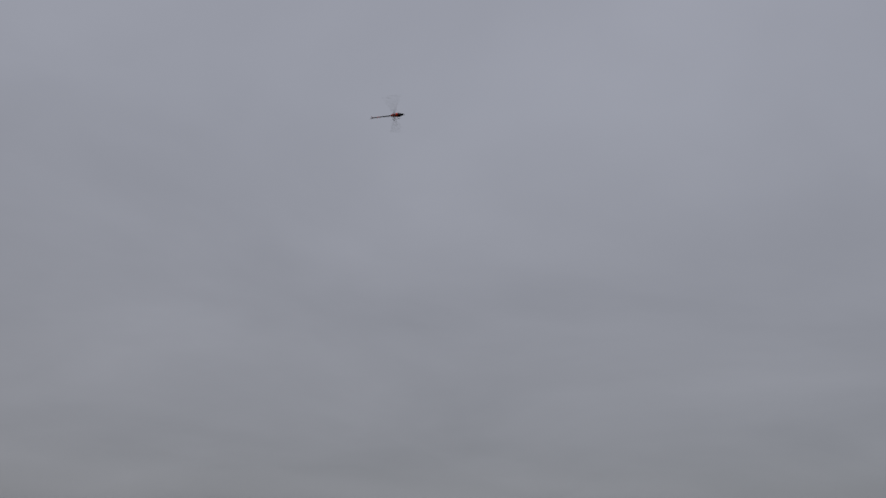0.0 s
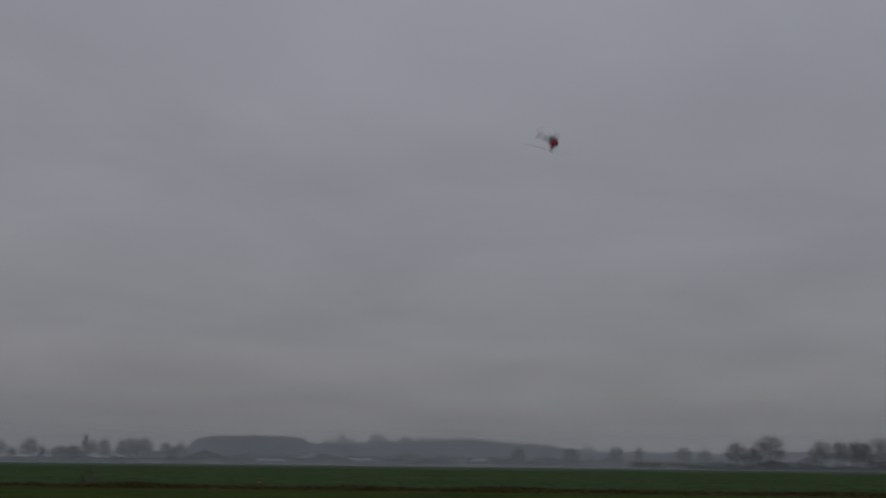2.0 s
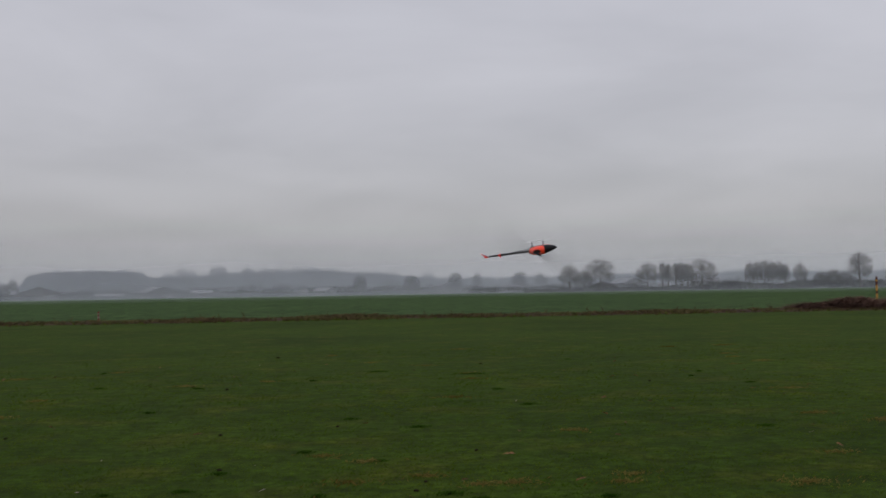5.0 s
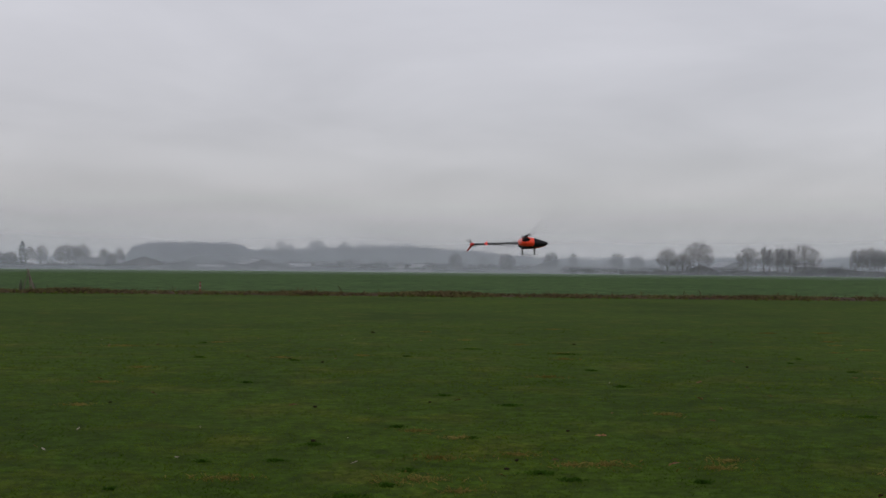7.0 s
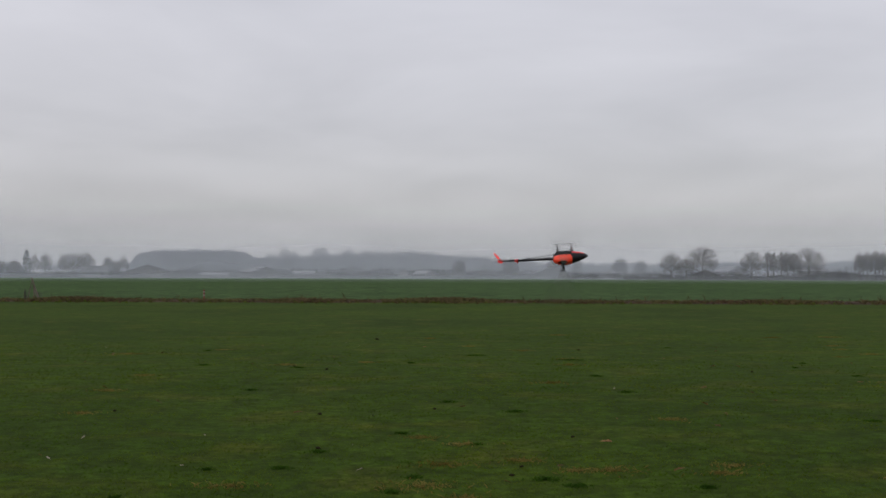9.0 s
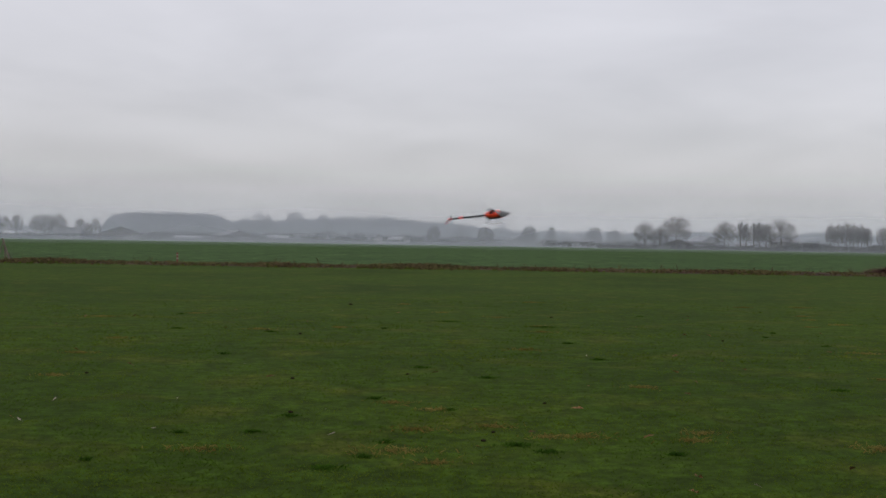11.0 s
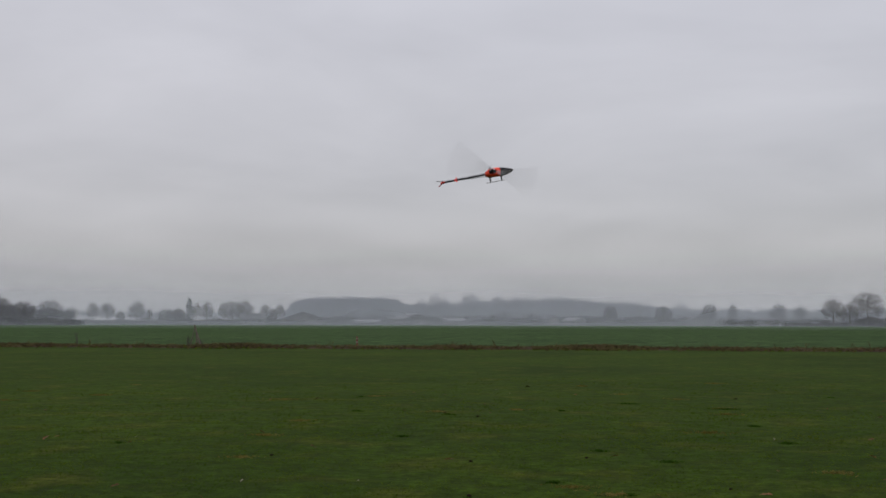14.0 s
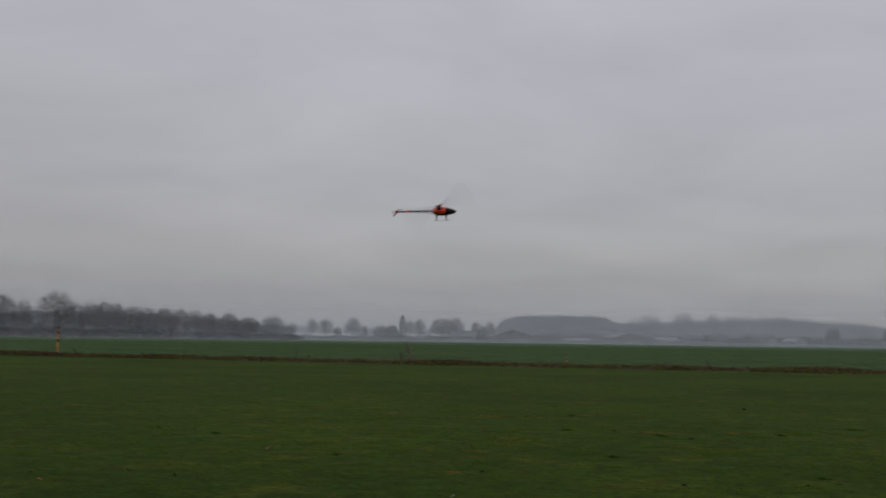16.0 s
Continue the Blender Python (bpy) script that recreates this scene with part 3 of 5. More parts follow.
WOOD_TREES = [
    (-18.69, 500, 0.96, 1.52, "dense_1"),
    (-18.03, 540, 1, 0.88, "round_2"),
    (-17.04, 530, 0.82, 0.59, "tall_2"),
    (-16.66, 500, 0.63, 0.41, "dense_2"),
    (-16.32, 540, 0.83, 0.59, "round_3"),
    (-9, 590, 1.04, 0.88, "round_1"),
    (-8.32, 590, 1.31, 0.82, "oak_1"),
    (-7.83, 590, 1.14, 0.59, "tall_1"),
    (-6.53, 592, 1.36, 1.17, "dense_1"),
    (-5.08, 592, 1.26, 1, "round_2"),
    (-4.21, 592, 1.21, 1, "dense_2"),
    (0.66, 500, 0.77, 0.76, "dense_1"),
    (3.33, 500, 0.76, 0.94, "dense_2"),
]
FIELD_TREES = [
    (5.58, 484, 0.86, 0.82, "dense_1"),
    (6.72, 484, 0.83, 0.53, "tall_1"),
    (8.91, 482, 0.84, 0.88, "dense_2"),
    (9.99, 482, 0.75, 0.82, "round_3"),
    (11.47, 430, 1.11, 1.11, "round_1"),
    (12.22, 450, 0.86, 0.88, "tall_1"),
    (13.03, 430, 1.41, 1.58, "oak_2"),
    (15.42, 430, 1.16, 1.23, "round_2"),
    (16.18, 430, 1.19, 0.53, "slim_1"),
    (16.45, 430, 1.14, 0.47, "slim_2"),
    (16.83, 430, 1.14, 0.64, "tall_2"),
    (17.1, 430, 1.17, 0.64, "tall_1"),
    (17.42, 430, 1.12, 0.64, "tall_3"),
    (18.13, 430, 1.31, 1.52, "oak_1"),
]
EASTERN_TREES = [
    (20.43, 430, 1.08, 0.59, "tall_1"),
    (20.79, 430, 1.13, 0.59, "tall_2"),
    (21.16, 430, 1.2, 0.64, "tall_3"),
    (21.51, 430, 1.11, 0.64, "tall_1"),
    (21.86, 430, 1.07, 0.7, "tall_2"),
    (22.13, 430, 0.97, 0.53, "slim_2"),
    (22.84, 430, 0.98, 0.76, "round_2"),
    (23.85, 430, 0.56, 0.88, "dense_2"),
    (24.39, 430, 0.68, 0.76, "dense_1"),
    (24.86, 430, 0.56, 0.7, "round_1"),
    (25.59, 420, 1.45, 1.17, "tall_3"),
    (27.12, 440, 0.66, 0.76, "round_1"),
    (27.83, 420, 1.16, 1.58, "oak_2"),
    (28.69, 420, 0.45, 0.88, "dense_2"),
]
for n, (az, d, top, wide, kind) in enumerate(ROADSIDE_TREES + FARM_TREES + WOOD_TREES + FIELD_TREES + EASTERN_TREES):
    h = d * math.tan(radians(top)) + 1.6
    plant_tree(kind, az, d, h, 2 * d * math.tan(radians(wide / 2)), n * 67 % 360, LABELS[kind.split("_")[0]],
               "trees along the field edge")


def build_wood_edge():
    """Single crowns standing before the long wood."""
    rng = random.Random(52)
    az = -15.2
    while az < 4.5:
        d = rng.uniform(586, 598)
        top = rng.uniform(0.50, 0.92)
        kind = rng.choice(("round_1", "round_2", "dense_1", "oak_1", "tall_2", "dense_2", "round_3"))
        plant_tree(kind, az, d, d * math.tan(radians(top)) + 1.6, 2 * d * math.tan(radians(rng.uniform(0.30, 0.55))), rng.uniform(0, 360), LABELS[kind.split("_")[0]].replace("field edge", "edge of the wood"), "trees along the edge of the wood")
        az += rng.uniform(0.55, 1.25)


build_wood_edge()


def build_conifer(az, d, top, wide):
    """A narrow conifer: whorls of drooping needle sprays round a straight trunk."""
    rng = random.Random(9)
    h = d * math.tan(radians(top)) + 1.6
    r0 = d * math.tan(radians(wide / 2))
    t = new("conifer")
    t.matrix_basis = Matrix.Translation(bearing(az, d))
    bm = bmesh.new()
    rod(bm, (0, 0, -0.1), (0, 0, h * 0.97), 0.22, 0.03, 8)
    part("trunk", bm, BARK, t)
    verts, faces = [], []
    for i in range(620):
        f = rng.random() ** 0.8
        z = h * (0.14 + 0.86 * f)
        r = r0 * (1 - f) ** 0.5 * rng.uniform(0.25, 1.0) * (1 + 0.35 * noise.noise(Vector((z * 0.9, 0, 1)))) + 0.15
        a = rng.uniform(0, 2 * math.pi)
        tip = Vector((r * math.cos(a), r * math.sin(a), z - 0.12 * r))
        root = Vector((tip.x * 0.3, tip.y * 0.3, z + 0.1))
        s = Vector((-math.sin(a), math.cos(a), rng.uniform(-0.4, 0.4))) * 0.28
        k = len(verts)
        verts += [tuple(root), tuple(root.lerp(tip, 0.6) + s), tuple(tip), tuple(root.lerp(tip, 0.6) - s)]
        faces.append((k, k + 1, k + 2, k + 3))
    raw("crown", verts, faces, FIR, t)
    return tagged(t, "tall narrow dark conifer beside the farm", "conifer")


def build_woods(name, d, depth, profile, count, label, seed, twig=0.27, rough=1.0):
    """A far wood: many bare crowns one behind the other, joined. profile: (bearing, elevation of the top). rough: how unevenly the crowns rise."""
    rng = random.Random(seed)
    verts, faces = [], []
    azs = [p[0] for p in profile]
    tops = [p[1] for p in profile]
    hedge = name == "hedgerow"
    if not hedge:
        count = int(count * 0.62)
    for i in range(count):
        az = rng.uniform(azs[0], azs[-1])
        back = rng.random()
        dd = d + depth * back
        el = float(np.interp(az, azs, tops))
        h = (d * math.tan(radians(el)) + 1.6) * (1 + 0.04 * back)
        if hedge:
            h *= rng.uniform(0.84, 1.03) * max(0.35, 0.85 + 0.7 * noise.noise(Vector((az * 2.2, seed, 0))))
            r = h * rng.uniform(0.9, 1.6)
        else:
            h *= 1.09 - 0.30 * rough * rng.random() ** 0.8
            r = h * rng.uniform(0.24, 0.42)
        o = bearing(az, dd)
        k = len(verts)
        w = 0.016 * h
        verts += [(o.x - w, o.y, -0.1), (o.x + w, o.y, -0.1), (o.x + w * 0.4, o.y, h * 0.8), (o.x - w * 0.4, o.y, h * 0.8)]
        faces.append((k, k + 1, k + 2, k + 3))
        lobes = [Vector((rng.gauss(0, 1), rng.gauss(0, 1), rng.gauss(0.3, 0.8))).normalized() for _ in range(5)]
        for _ in range(150 if hedge else 230):
            v = Vector((rng.gauss(0, 1), rng.gauss(0, 1), rng.gauss(0, 1))).normalized()
            q = rng.random() ** 0.45
            low = 0.02 if rng.random() < 0.4 or hedge else 0.4
            if not hedge:
                q *= 0.78 + 0.24 * max(0.0, max(v.dot(l) for l in lobes)) ** 3
            c = Vector((o.x + v.x * r * q, o.y + v.y * r * q, h * (low + 0.93) / 2 + v.z * h * (0.98 - low) / 2 * q))
            g = (v + Vector((rng.gauss(0, 0.6), rng.gauss(0, 0.6), 0.5 + rng.gauss(0, 0.5)))).normalized()
            s = g.cross(Vector((rng.gauss(0, 1), rng.gauss(0, 1), rng.gauss(0, 1)))).normalized() * twig * rng.uniform(0.4, 1.1)
            g *= h * rng.uniform(0.02, 0.045) * (1.5 if hedge else 1.0)
            k = len(verts)
            verts += [tuple(c - g - s), tuple(c - g + s), tuple(c + g + s * 0.3), tuple(c + g - s * 0.3)]
            faces.append((k, k + 1, k + 2, k + 3))
    ob = raw(name, verts, faces, WOODS)
    return tagged(ob, label, "woods", kind="stuff")


build_conifer(-20.82, 500, 1.15, 0.80)
build_woods("far_woods", 590, 60, [(-16.0, 0.52), (-15.5, 1.12), (-14.9, 1.24), (-13.9, 1.32), (-11.1, 1.33), (-10.4, 1.22), (-10.0, 0.85)], 330, "dense grey leafless wood with an even top, in mist", 31, 0.27, 0.45)
build_woods("far_woods", 600, 70, [(-10.4, 0.91), (-9.1, 0.98), (-7.4, 1.06), (-5.7, 1.17), (-4.2, 1.21), (-2.8, 1.35), (-2.0, 1.38), (-1.1, 1.28), (-0.1, 1.20), (1.3, 1.10), (2.3, 0.98), (3.3, 0.84), (4.4, 0.70)], 760, "long grey leafless wood behind the farms, in mist", 32)
build_woods("far_woods", 720, 60, [(2.0, 1.00), (2.8, 0.75), (6.3, 0.69), (9.0, 0.72), (12.2, 0.64), (15.1, 0.62)], 420, "pale far woods fading in the mist", 33)
build_woods("far_woods", 700, 60, [(13.5, 0.76), (14.8, 0.82), (15.9, 0.71), (18.8, 0.57), (19.0, 0.84), (20.4, 0.91), (21.8, 0.86)], 380, "pale far woods fading in the mist", 34)
build_woods("far_woods", 700, 60, [(20.1, 0.83), (22.6, 0.68), (24.5, 0.68), (26.3, 0.63), (27.1, 0.77), (28.9, 0.61), (30.6, 0.66)], 420, "pale far woods fading in the mist", 35)
build_woods("hedgerow", 445, 6, [(19.1, 0.26), (21.8, 0.11), (23.4, 0.35), (25.0, 0.30), (26.6, 0.18), (28.8, 0.07), (30.6, 0.07)], 560, "dark leafless hedge along the field edge", 36, 0.09)
build_woods("hedgerow", 440, 6, [(9.2, 0.03), (11.4, 0.02), (14.8, 0.06), (18.0, 0.06), (18.8, 0.34), (19.6, 0.32), (20.1, 0.14)], 420, "dark leafless hedge along the field edge", 37, 0.09)
build_woods("hedgerow", 415, 8, [(-44.2, 0.41), (-40.5, 0.45), (-38.0, 0.42), (-33.4, 0.44), (-29.8, 0.29), (-26.1, 0.15)], 620, "dark leafless hedge along the field edge", 38, 0.09)
build_woods("far_woods", 470, 40, [(-44.2, 1.18), (-39.8, 1.18), (-35.3, 1.22), (-32.9, 1.15), (-29.8, 0.95), (-27.0, 0.65), (-26.3, 0.49)], 260, "dark leafless wood behind the roadside trees", 39)
build_woods("hedgerow", 530, 8, [(-26.4, 0.11), (-22.9, 0.13), (-21.2, 0.16), (-18.3, 0.11), (-15.3, 0.12)], 420, "low hedge and garden shrubs round the farms", 40, 0.09)
build_woods("far_woods", 760, 60, [(-48.0, 0.85), (-30.0, 0.8), (-22.0, 0.55), (-14.0, 0.6), (0.0, 0.8), (6.0, 0.78), (12.0, 0.72), (20.0, 0.75), (36.0, 0.8)], 620, "pale far woods fading in the mist", 42)
build_woods("hedgerow", 528, 14, [(-21.8, 0.17), (-18.7, 0.24), (-15.8, 0.33), (-10.2, 0.42), (-5.4, 0.44), (0.5, 0.44), (6.3, 0.38), (10.6, 0.33), (13.4, 0.30)], 560, "leafless shrubs and young trees round the farms", 43, 0.09)
build_woods("hedgerow", 452, 10, [(6.3, 0.21), (10.6, 0.27), (13.4, 0.36), (17.5, 0.36), (21.8, 0.37)], 130, "leafless shrubs between the field-edge trees", 44, 0.09)
build_woods("hedgerow", 545, 8, [(-15.8, 0.02), (-10.2, 0.07), (-5.4, 0.12), (0.5, 0.09), (6.3, 0.00), (10.6, -0.04)], 800, "low hedge and garden shrubs round the farms", 41, 0.09)


# ---------------------------------------------------------------- farm buildings
def build_barn(az, d, w, l, eaves, ridge, turn, roof, wall, label, opening=True, name="barn"):
    t = new(name)
    t.matrix_basis = Matrix.Translation(bearing(az, d)) @ pose(0, 0, 0, 0, 0, turn - az)
    bm = bmesh.new()
    # gabled walls, with thickness towards the roof
    prof = [(-w / 2, 0), (w / 2, 0), (w / 2, eaves), (0, ridge), (-w / 2, eaves)]
    a = [bm.verts.new((x, -l / 2, z)) for x, z in prof]
    b = [bm.verts.new((x, l / 2, z)) for x, z in prof]
    bm.faces.new(a)
    bm.faces.new(b[::-1])
    for i in range(5):
        j = (i + 1) % 5
        bm.faces.new((a[j], a[i], b[i], b[j]))
    part("wall", bm, wall, t)
    for s in (-1, 1):
        bm = bmesh.new()
        dx, dz = s * (w / 2 + 0.5), eaves - 0.5 * (ridge - eaves) / (w / 2)
        p = [(0, ridge + 0.06), (dx, dz + 0.06), (dx, dz + 0.28), (0, ridge + 0.28)]
        u = [bm.verts.new((x, -l / 2 - 0.4, z)) for x, z in p]
        v = [bm.verts.new((x, l / 2 + 0.4, z)) for x, z in p]
        bm.faces.new(u)
        bm.faces.new(v[::-1])
        for i in range(4):
            j = (i + 1) % 4
            bm.faces.new((u[j], u[i], v[i], v[j]))
        bmesh.ops.recalc_face_normals(bm, faces=bm.faces)
        part("roof", bm, roof, t)
    bm = bmesh.new()
    rod(bm, (0, -l / 2 - 0.42, ridge + 0.26), (0, l / 2 + 0.42, ridge + 0.26), 0.14, None, 8)
    part("ridge_cap", bm, roof, t)
    if name == "farmhouse":
        for k in (-0.28, 0.0, 0.28):
            bm = bmesh.new()
            box(bm, -w / 2 - 0.05, k * l - 0.5, eaves * 0.35, -w / 2 - 0.004, k * l + 0.5, eaves * 0.8, 0.01)
            part("window", bm, OPENING, t)
    if opening:
        for k in (-0.25, 0.22):
            bm = bmesh.new()
            box(bm, k * w - w * 0.1, -l / 2 - 0.06, 0.0, k * w + w * 0.1, -l / 2 - 0.005, eaves * 0.85, 0.01)
            part("door", bm, OPENING if k < 0 else WALL_WHITE, t)
    return tagged(t, label, name)


build_barn(-15.13, 485, 19.1, 12, 2.3, 5.4, 0, ROOF_DARK, WALL_BRICK, "wide dark-roofed farm barn with open front", True, "barn")
build_barn(-9.56, 520, 14.5, 12, 2.7, 4.9, 25, ROOF_PALE, WALL_BRICK, "farm barn with a pale grey gabled roof", True, "barn")
build_barn(-7.36, 500, 9.0, 9.0, 1.7, 2.9, 90, ROOF_PALE, WALL_BRICK, "low shed with a pale roof", False, "shed")
build_barn(-17.66, 495, 9.0, 10.5, 2.4, 4.6, 90, ROOF_DARK, WALL_WHITE, "farmhouse with white walls and dark roof", True, "farmhouse")
build_barn(-11.83, 505, 8.0, 11.1, 1.2, 2.1, 90, ROOF_PALE, WALL_BRICK, "long low shed with pale roof", False, "shed")
build_barn(-1.16, 520, 6.2, 9, 2.1, 3.3, 40, ROOF_PALE, WALL_WHITE, "small farmhouse with a pale roof", True, "farmhouse")
build_barn(-2.22, 520, 4.3, 12, 2.5, 4.1, 0, ROOF_DARK, WALL_WHITE, "small white shed beside a hedge", False, "shed")
build_barn(8.52, 480, 9.0, 8.3, 2.1, 3.3, 90, ROOF_PALE, WALL_BRICK, "low pale farm shed", False, "shed")
build_barn(5.12, 500, 3.3, 12, 3.1, 4.8, 0, ROOF_DARK, WALL_WHITE, "small white house among trees", True, "farmhouse")
build_barn(13.17, 470, 11.5, 12, 2.0, 4.0, 0, ROOF_PALE, WALL_BRICK, "farm barn with a pale grey gabled roof", True, "barn")
build_barn(14.39, 475, 8.7, 12, 3.4, 5.3, 30, ROOF_PALE, WALL_BRICK, "farm barn with a pale grey gabled roof", True, "barn")
build_barn(18.23, 465, 9.0, 11.1648, 3.5, 4.4, 90, ROOF_PALE, WALL_WHITE, "long low shed with pale roof", False, "shed")
build_barn(16.23, 465, 9.0, 4.03831, 1.7, 2.4, 90, ROOF_PALE, WALL_WHITE, "low white shed among tree trunks", False, "shed")
build_barn(-29.07, 480, 9.0, 6.8659, 2.0, 3.0, 90, ROOF_DARK, WALL_WHITE, "low white house among trees", False, "farmhouse")


# ---------------------------------------------------------------- marker poles, stakes, bushes
def build_pole(az, d, h, label, bands, r=0.11, body=YELLOW):
    t = new("marker_pole")
    t.matrix_basis = Matrix.Translation(bearing(az, d))
    for z0, z1, mat, name in bands:
        bm = bmesh.new()
        rod(bm, (0, 0, z0 * h), (0, 0, z1 * h), r * (1.04 if mat is not body else 1.0), None, 14)
        part(name, bm, mat, t)
    bm = bmesh.new()
    bmesh.ops.create_uvsphere(bm, u_segments=12, v_segments=6, radius=r * 1.02, matrix=Matrix.Translation((0, 0, h)) @ Matrix.Diagonal((1, 1, 0.5, 1)))
    part("cap", bm, bands[-1][2], t)
    return tagged(t, label, "marker pole")


YB = [(-0.1, 0.46, YELLOW, "pole"), (0.46, 0.56, BLACK_BAND, "band"), (0.56, 0.74, YELLOW, "pole"), (0.74, 0.86, BLACK_BAND, "band"), (0.86, 0.92, YELLOW, "pole"), (0.92, 1.0, BLACK_BAND, "band")]
build_pole(26.33, 76.5, 1.98, "yellow marker pole with dark bands beside brambles", YB, 0.066)
build_pole(-37.85, 85.0, 2.05, "yellow marker pole with dark bands on the ditch bank", YB, 0.078)
RB = [(-0.1, 0.42, RED_BAND, "pole"), (0.42, 0.58, WHITE_BAND, "band"), (0.58, 0.78, RED_BAND, "band"), (0.78, 0.90, WHITE_BAND, "band"), (0.90, 1.0, RED_BAND, "band")]
build_pole(-12.36, 68.5, 0.64, "short red and white banded marker post in withered grass", RB, 0.05)


def build_stakes():
    """Grey stakes propped together on the bank."""
    t = new("leaning_stake")
    t.matrix_basis = Matrix.Translation(bearing(-20.57, 73.5))
    for name, foot, top, r in (("stake", (0.48, 0, -0.1), (-0.02, 0.03, 1.36), 0.075), ("brace", (-0.30, 0.05, -0.1), (0.0, 0.1, 1.18), 0.04), ("brace", (0.14, 0.2, -0.1), (0.03, 0.12, 1.22), 0.05)):
        bm = bmesh.new()
        rod(bm, foot, top, r, r * 0.6, 7)
        part(name, bm, GREY_WOOD, t)
    tagged(t, "grey wooden stakes propped together on the bank", "stake")


def build_sapling(az, d, h, stems, seed, label):
    """A small leafless shrub: a few forked stems with thin side twigs."""
    rng = random.Random(seed)
    t = new("dead_shrub")
    t.matrix_basis = Matrix.Translation(bearing(az, d))
    for _ in range(stems):
        bm = bmesh.new()
        p = Vector((rng.gauss(0, 0.03), rng.gauss(0, 0.03), -0.08))
        lean = Vector((rng.gauss(0, 0.22), rng.gauss(0, 0.22), 1)).normalized()
        r = 0.028
        n = 5
        for k in range(n):
            q = p + lean * h * rng.uniform(0.8, 1.1) / n
            rod(bm, p, q, r, r * 0.75, 5)
            if k:
                side = (lean * 0.8 + Vector((rng.gauss(0, 0.8), rng.gauss(0, 0.8), 0.3))).normalized()
                rod(bm, p, p + side * h * rng.uniform(0.15, 0.35), r * 0.6, r * 0.25, 4)
            p, r = q, r * 0.75
            lean = (lean + Vector((rng.gauss(0, 0.14), rng.gauss(0, 0.14), 0))).normalized()
        part("stem", bm, BARK, t)
    return tagged(t, label, "shrub")


def build_stone(az, d, r):
    bm = bmesh.new()
    bmesh.ops.create_icosphere(bm, subdivisions=2, radius=r)
    for v in bm.verts:
        k = 1 + 0.35 * noise.noise(v.co / r * 1.3 + Vector((4, 1, 0)))
        v.co = Vector((v.co.x * k * 1.4, v.co.y * k, v.co.z * k * 0.75))
    ob = part("stone", bm, PALE_STONE, None, "", True)
    ob.location = bearing(az, d, 0.10)
    return tagged(ob, "pale yellowish stone lying on the ditch bank", "stone")


build_stone(-0.83, DITCH_Y - 0.4, 0.10)
build_sapling(-26.18, 76.0, 1.0, 3, 3, "small dead shrub with forked dark stems on the bank")
build_sapling(-20.85, 73.8, 0.8, 5, 7, "leafless shrub with thin stems beside leaning stakes")
build_sapling(-20.25, 73.6, 0.6, 5, 8, "low leafless shrub beside leaning stakes")
build_stakes()


def build_bramble(x, y, rx, ry, h, seed, label, n=3400):
    """A tangle of brown stems: arching twigs that rise from the ground and fall over."""
    rng = random.Random(seed)
    t = new("bramble_bush")
    t.matrix_basis = Matrix.Translation((x, y, 0))
    verts, faces = [], []
    for _ in range(n):
        a = rng.uniform(0, 2 * math.pi)
        q = rng.random() ** 0.5
        bx, by = rx * q * math.cos(a), ry * q * math.sin(a)
        top = h * (1 - 0.75 * q ** 2.2) * rng.uniform(0.45, 1.1) * (0.85 + 0.3 * noise.noise(Vector((bx * 0.9 + x, by, seed))))
        w = rng.uniform(0.012, 0.03)
        b = rng.uniform(0, math.pi)
        dx, dy = w * math.cos(b), w * math.sin(b)
        lx, ly = rng.gauss(0, 0.35), rng.gauss(0, 0.35)
        k = len(verts)
        verts += [(bx - dx, by - dy, -0.03), (bx + dx, by + dy, -0.03), (bx + lx * 0.5 + dx, by + ly * 0.5 + dy, top * 0.8), (bx + lx * 0.5 - dx, by + ly * 0.5 - dy, top * 0.8),
                  (bx + lx * 1.3 + dx, by + ly * 1.3 + dy, top), (bx + lx * 1.3 - dx, by + ly * 1.3 - dy, top * 0.97)]
        faces += [(k, k + 1, k + 2, k + 3), (k + 3, k + 2, k + 4, k + 5)]
        for _ in range(3):
            p = Vector((bx + lx * rng.uniform(0, 1.2), by + ly * rng.uniform(0, 1.2), top * rng.uniform(0.3, 1.05)))
            g = Vector((rng.gauss(0, 1), rng.gauss(0, 1), rng.gauss(0, 0.9))).normalized() * rng.uniform(0.05, 0.14)
            s = g.cross(Vector((rng.gauss(0, 1), rng.gauss(0, 1), 1))).normalized() * rng.uniform(0.008, 0.018)
            k = len(verts)
            verts += [tuple(p - g), tuple(p + s), tuple(p + g), tuple(p - s)]
            faces.append((k, k + 1, k + 2, k + 3))
    raw("tangle", verts, faces, BRAMBLE, t)
    return tagged(t, label, "bush", "bramble bushes on the ditch bank")


for bx, by, brx, bry, bh, bs in ((28.5, 65.5, 1.6, 1.1, 0.60, 1), (30.8, 65.2, 1.9, 1.2, 0.95, 2), (32.9, 65.6, 1.4, 1.1, 0.62, 3), (35.2, 65.2, 2.0, 1.3, 1.35, 4), (38.6, 65.0, 2.6, 1.6, 1.6, 5), (42.5, 64.5, 2.8, 1.7, 1.7, 6)):
    build_bramble(bx, by, brx, bry, bh, bs, "tangled reddish-brown leafless bramble bush on the bank")

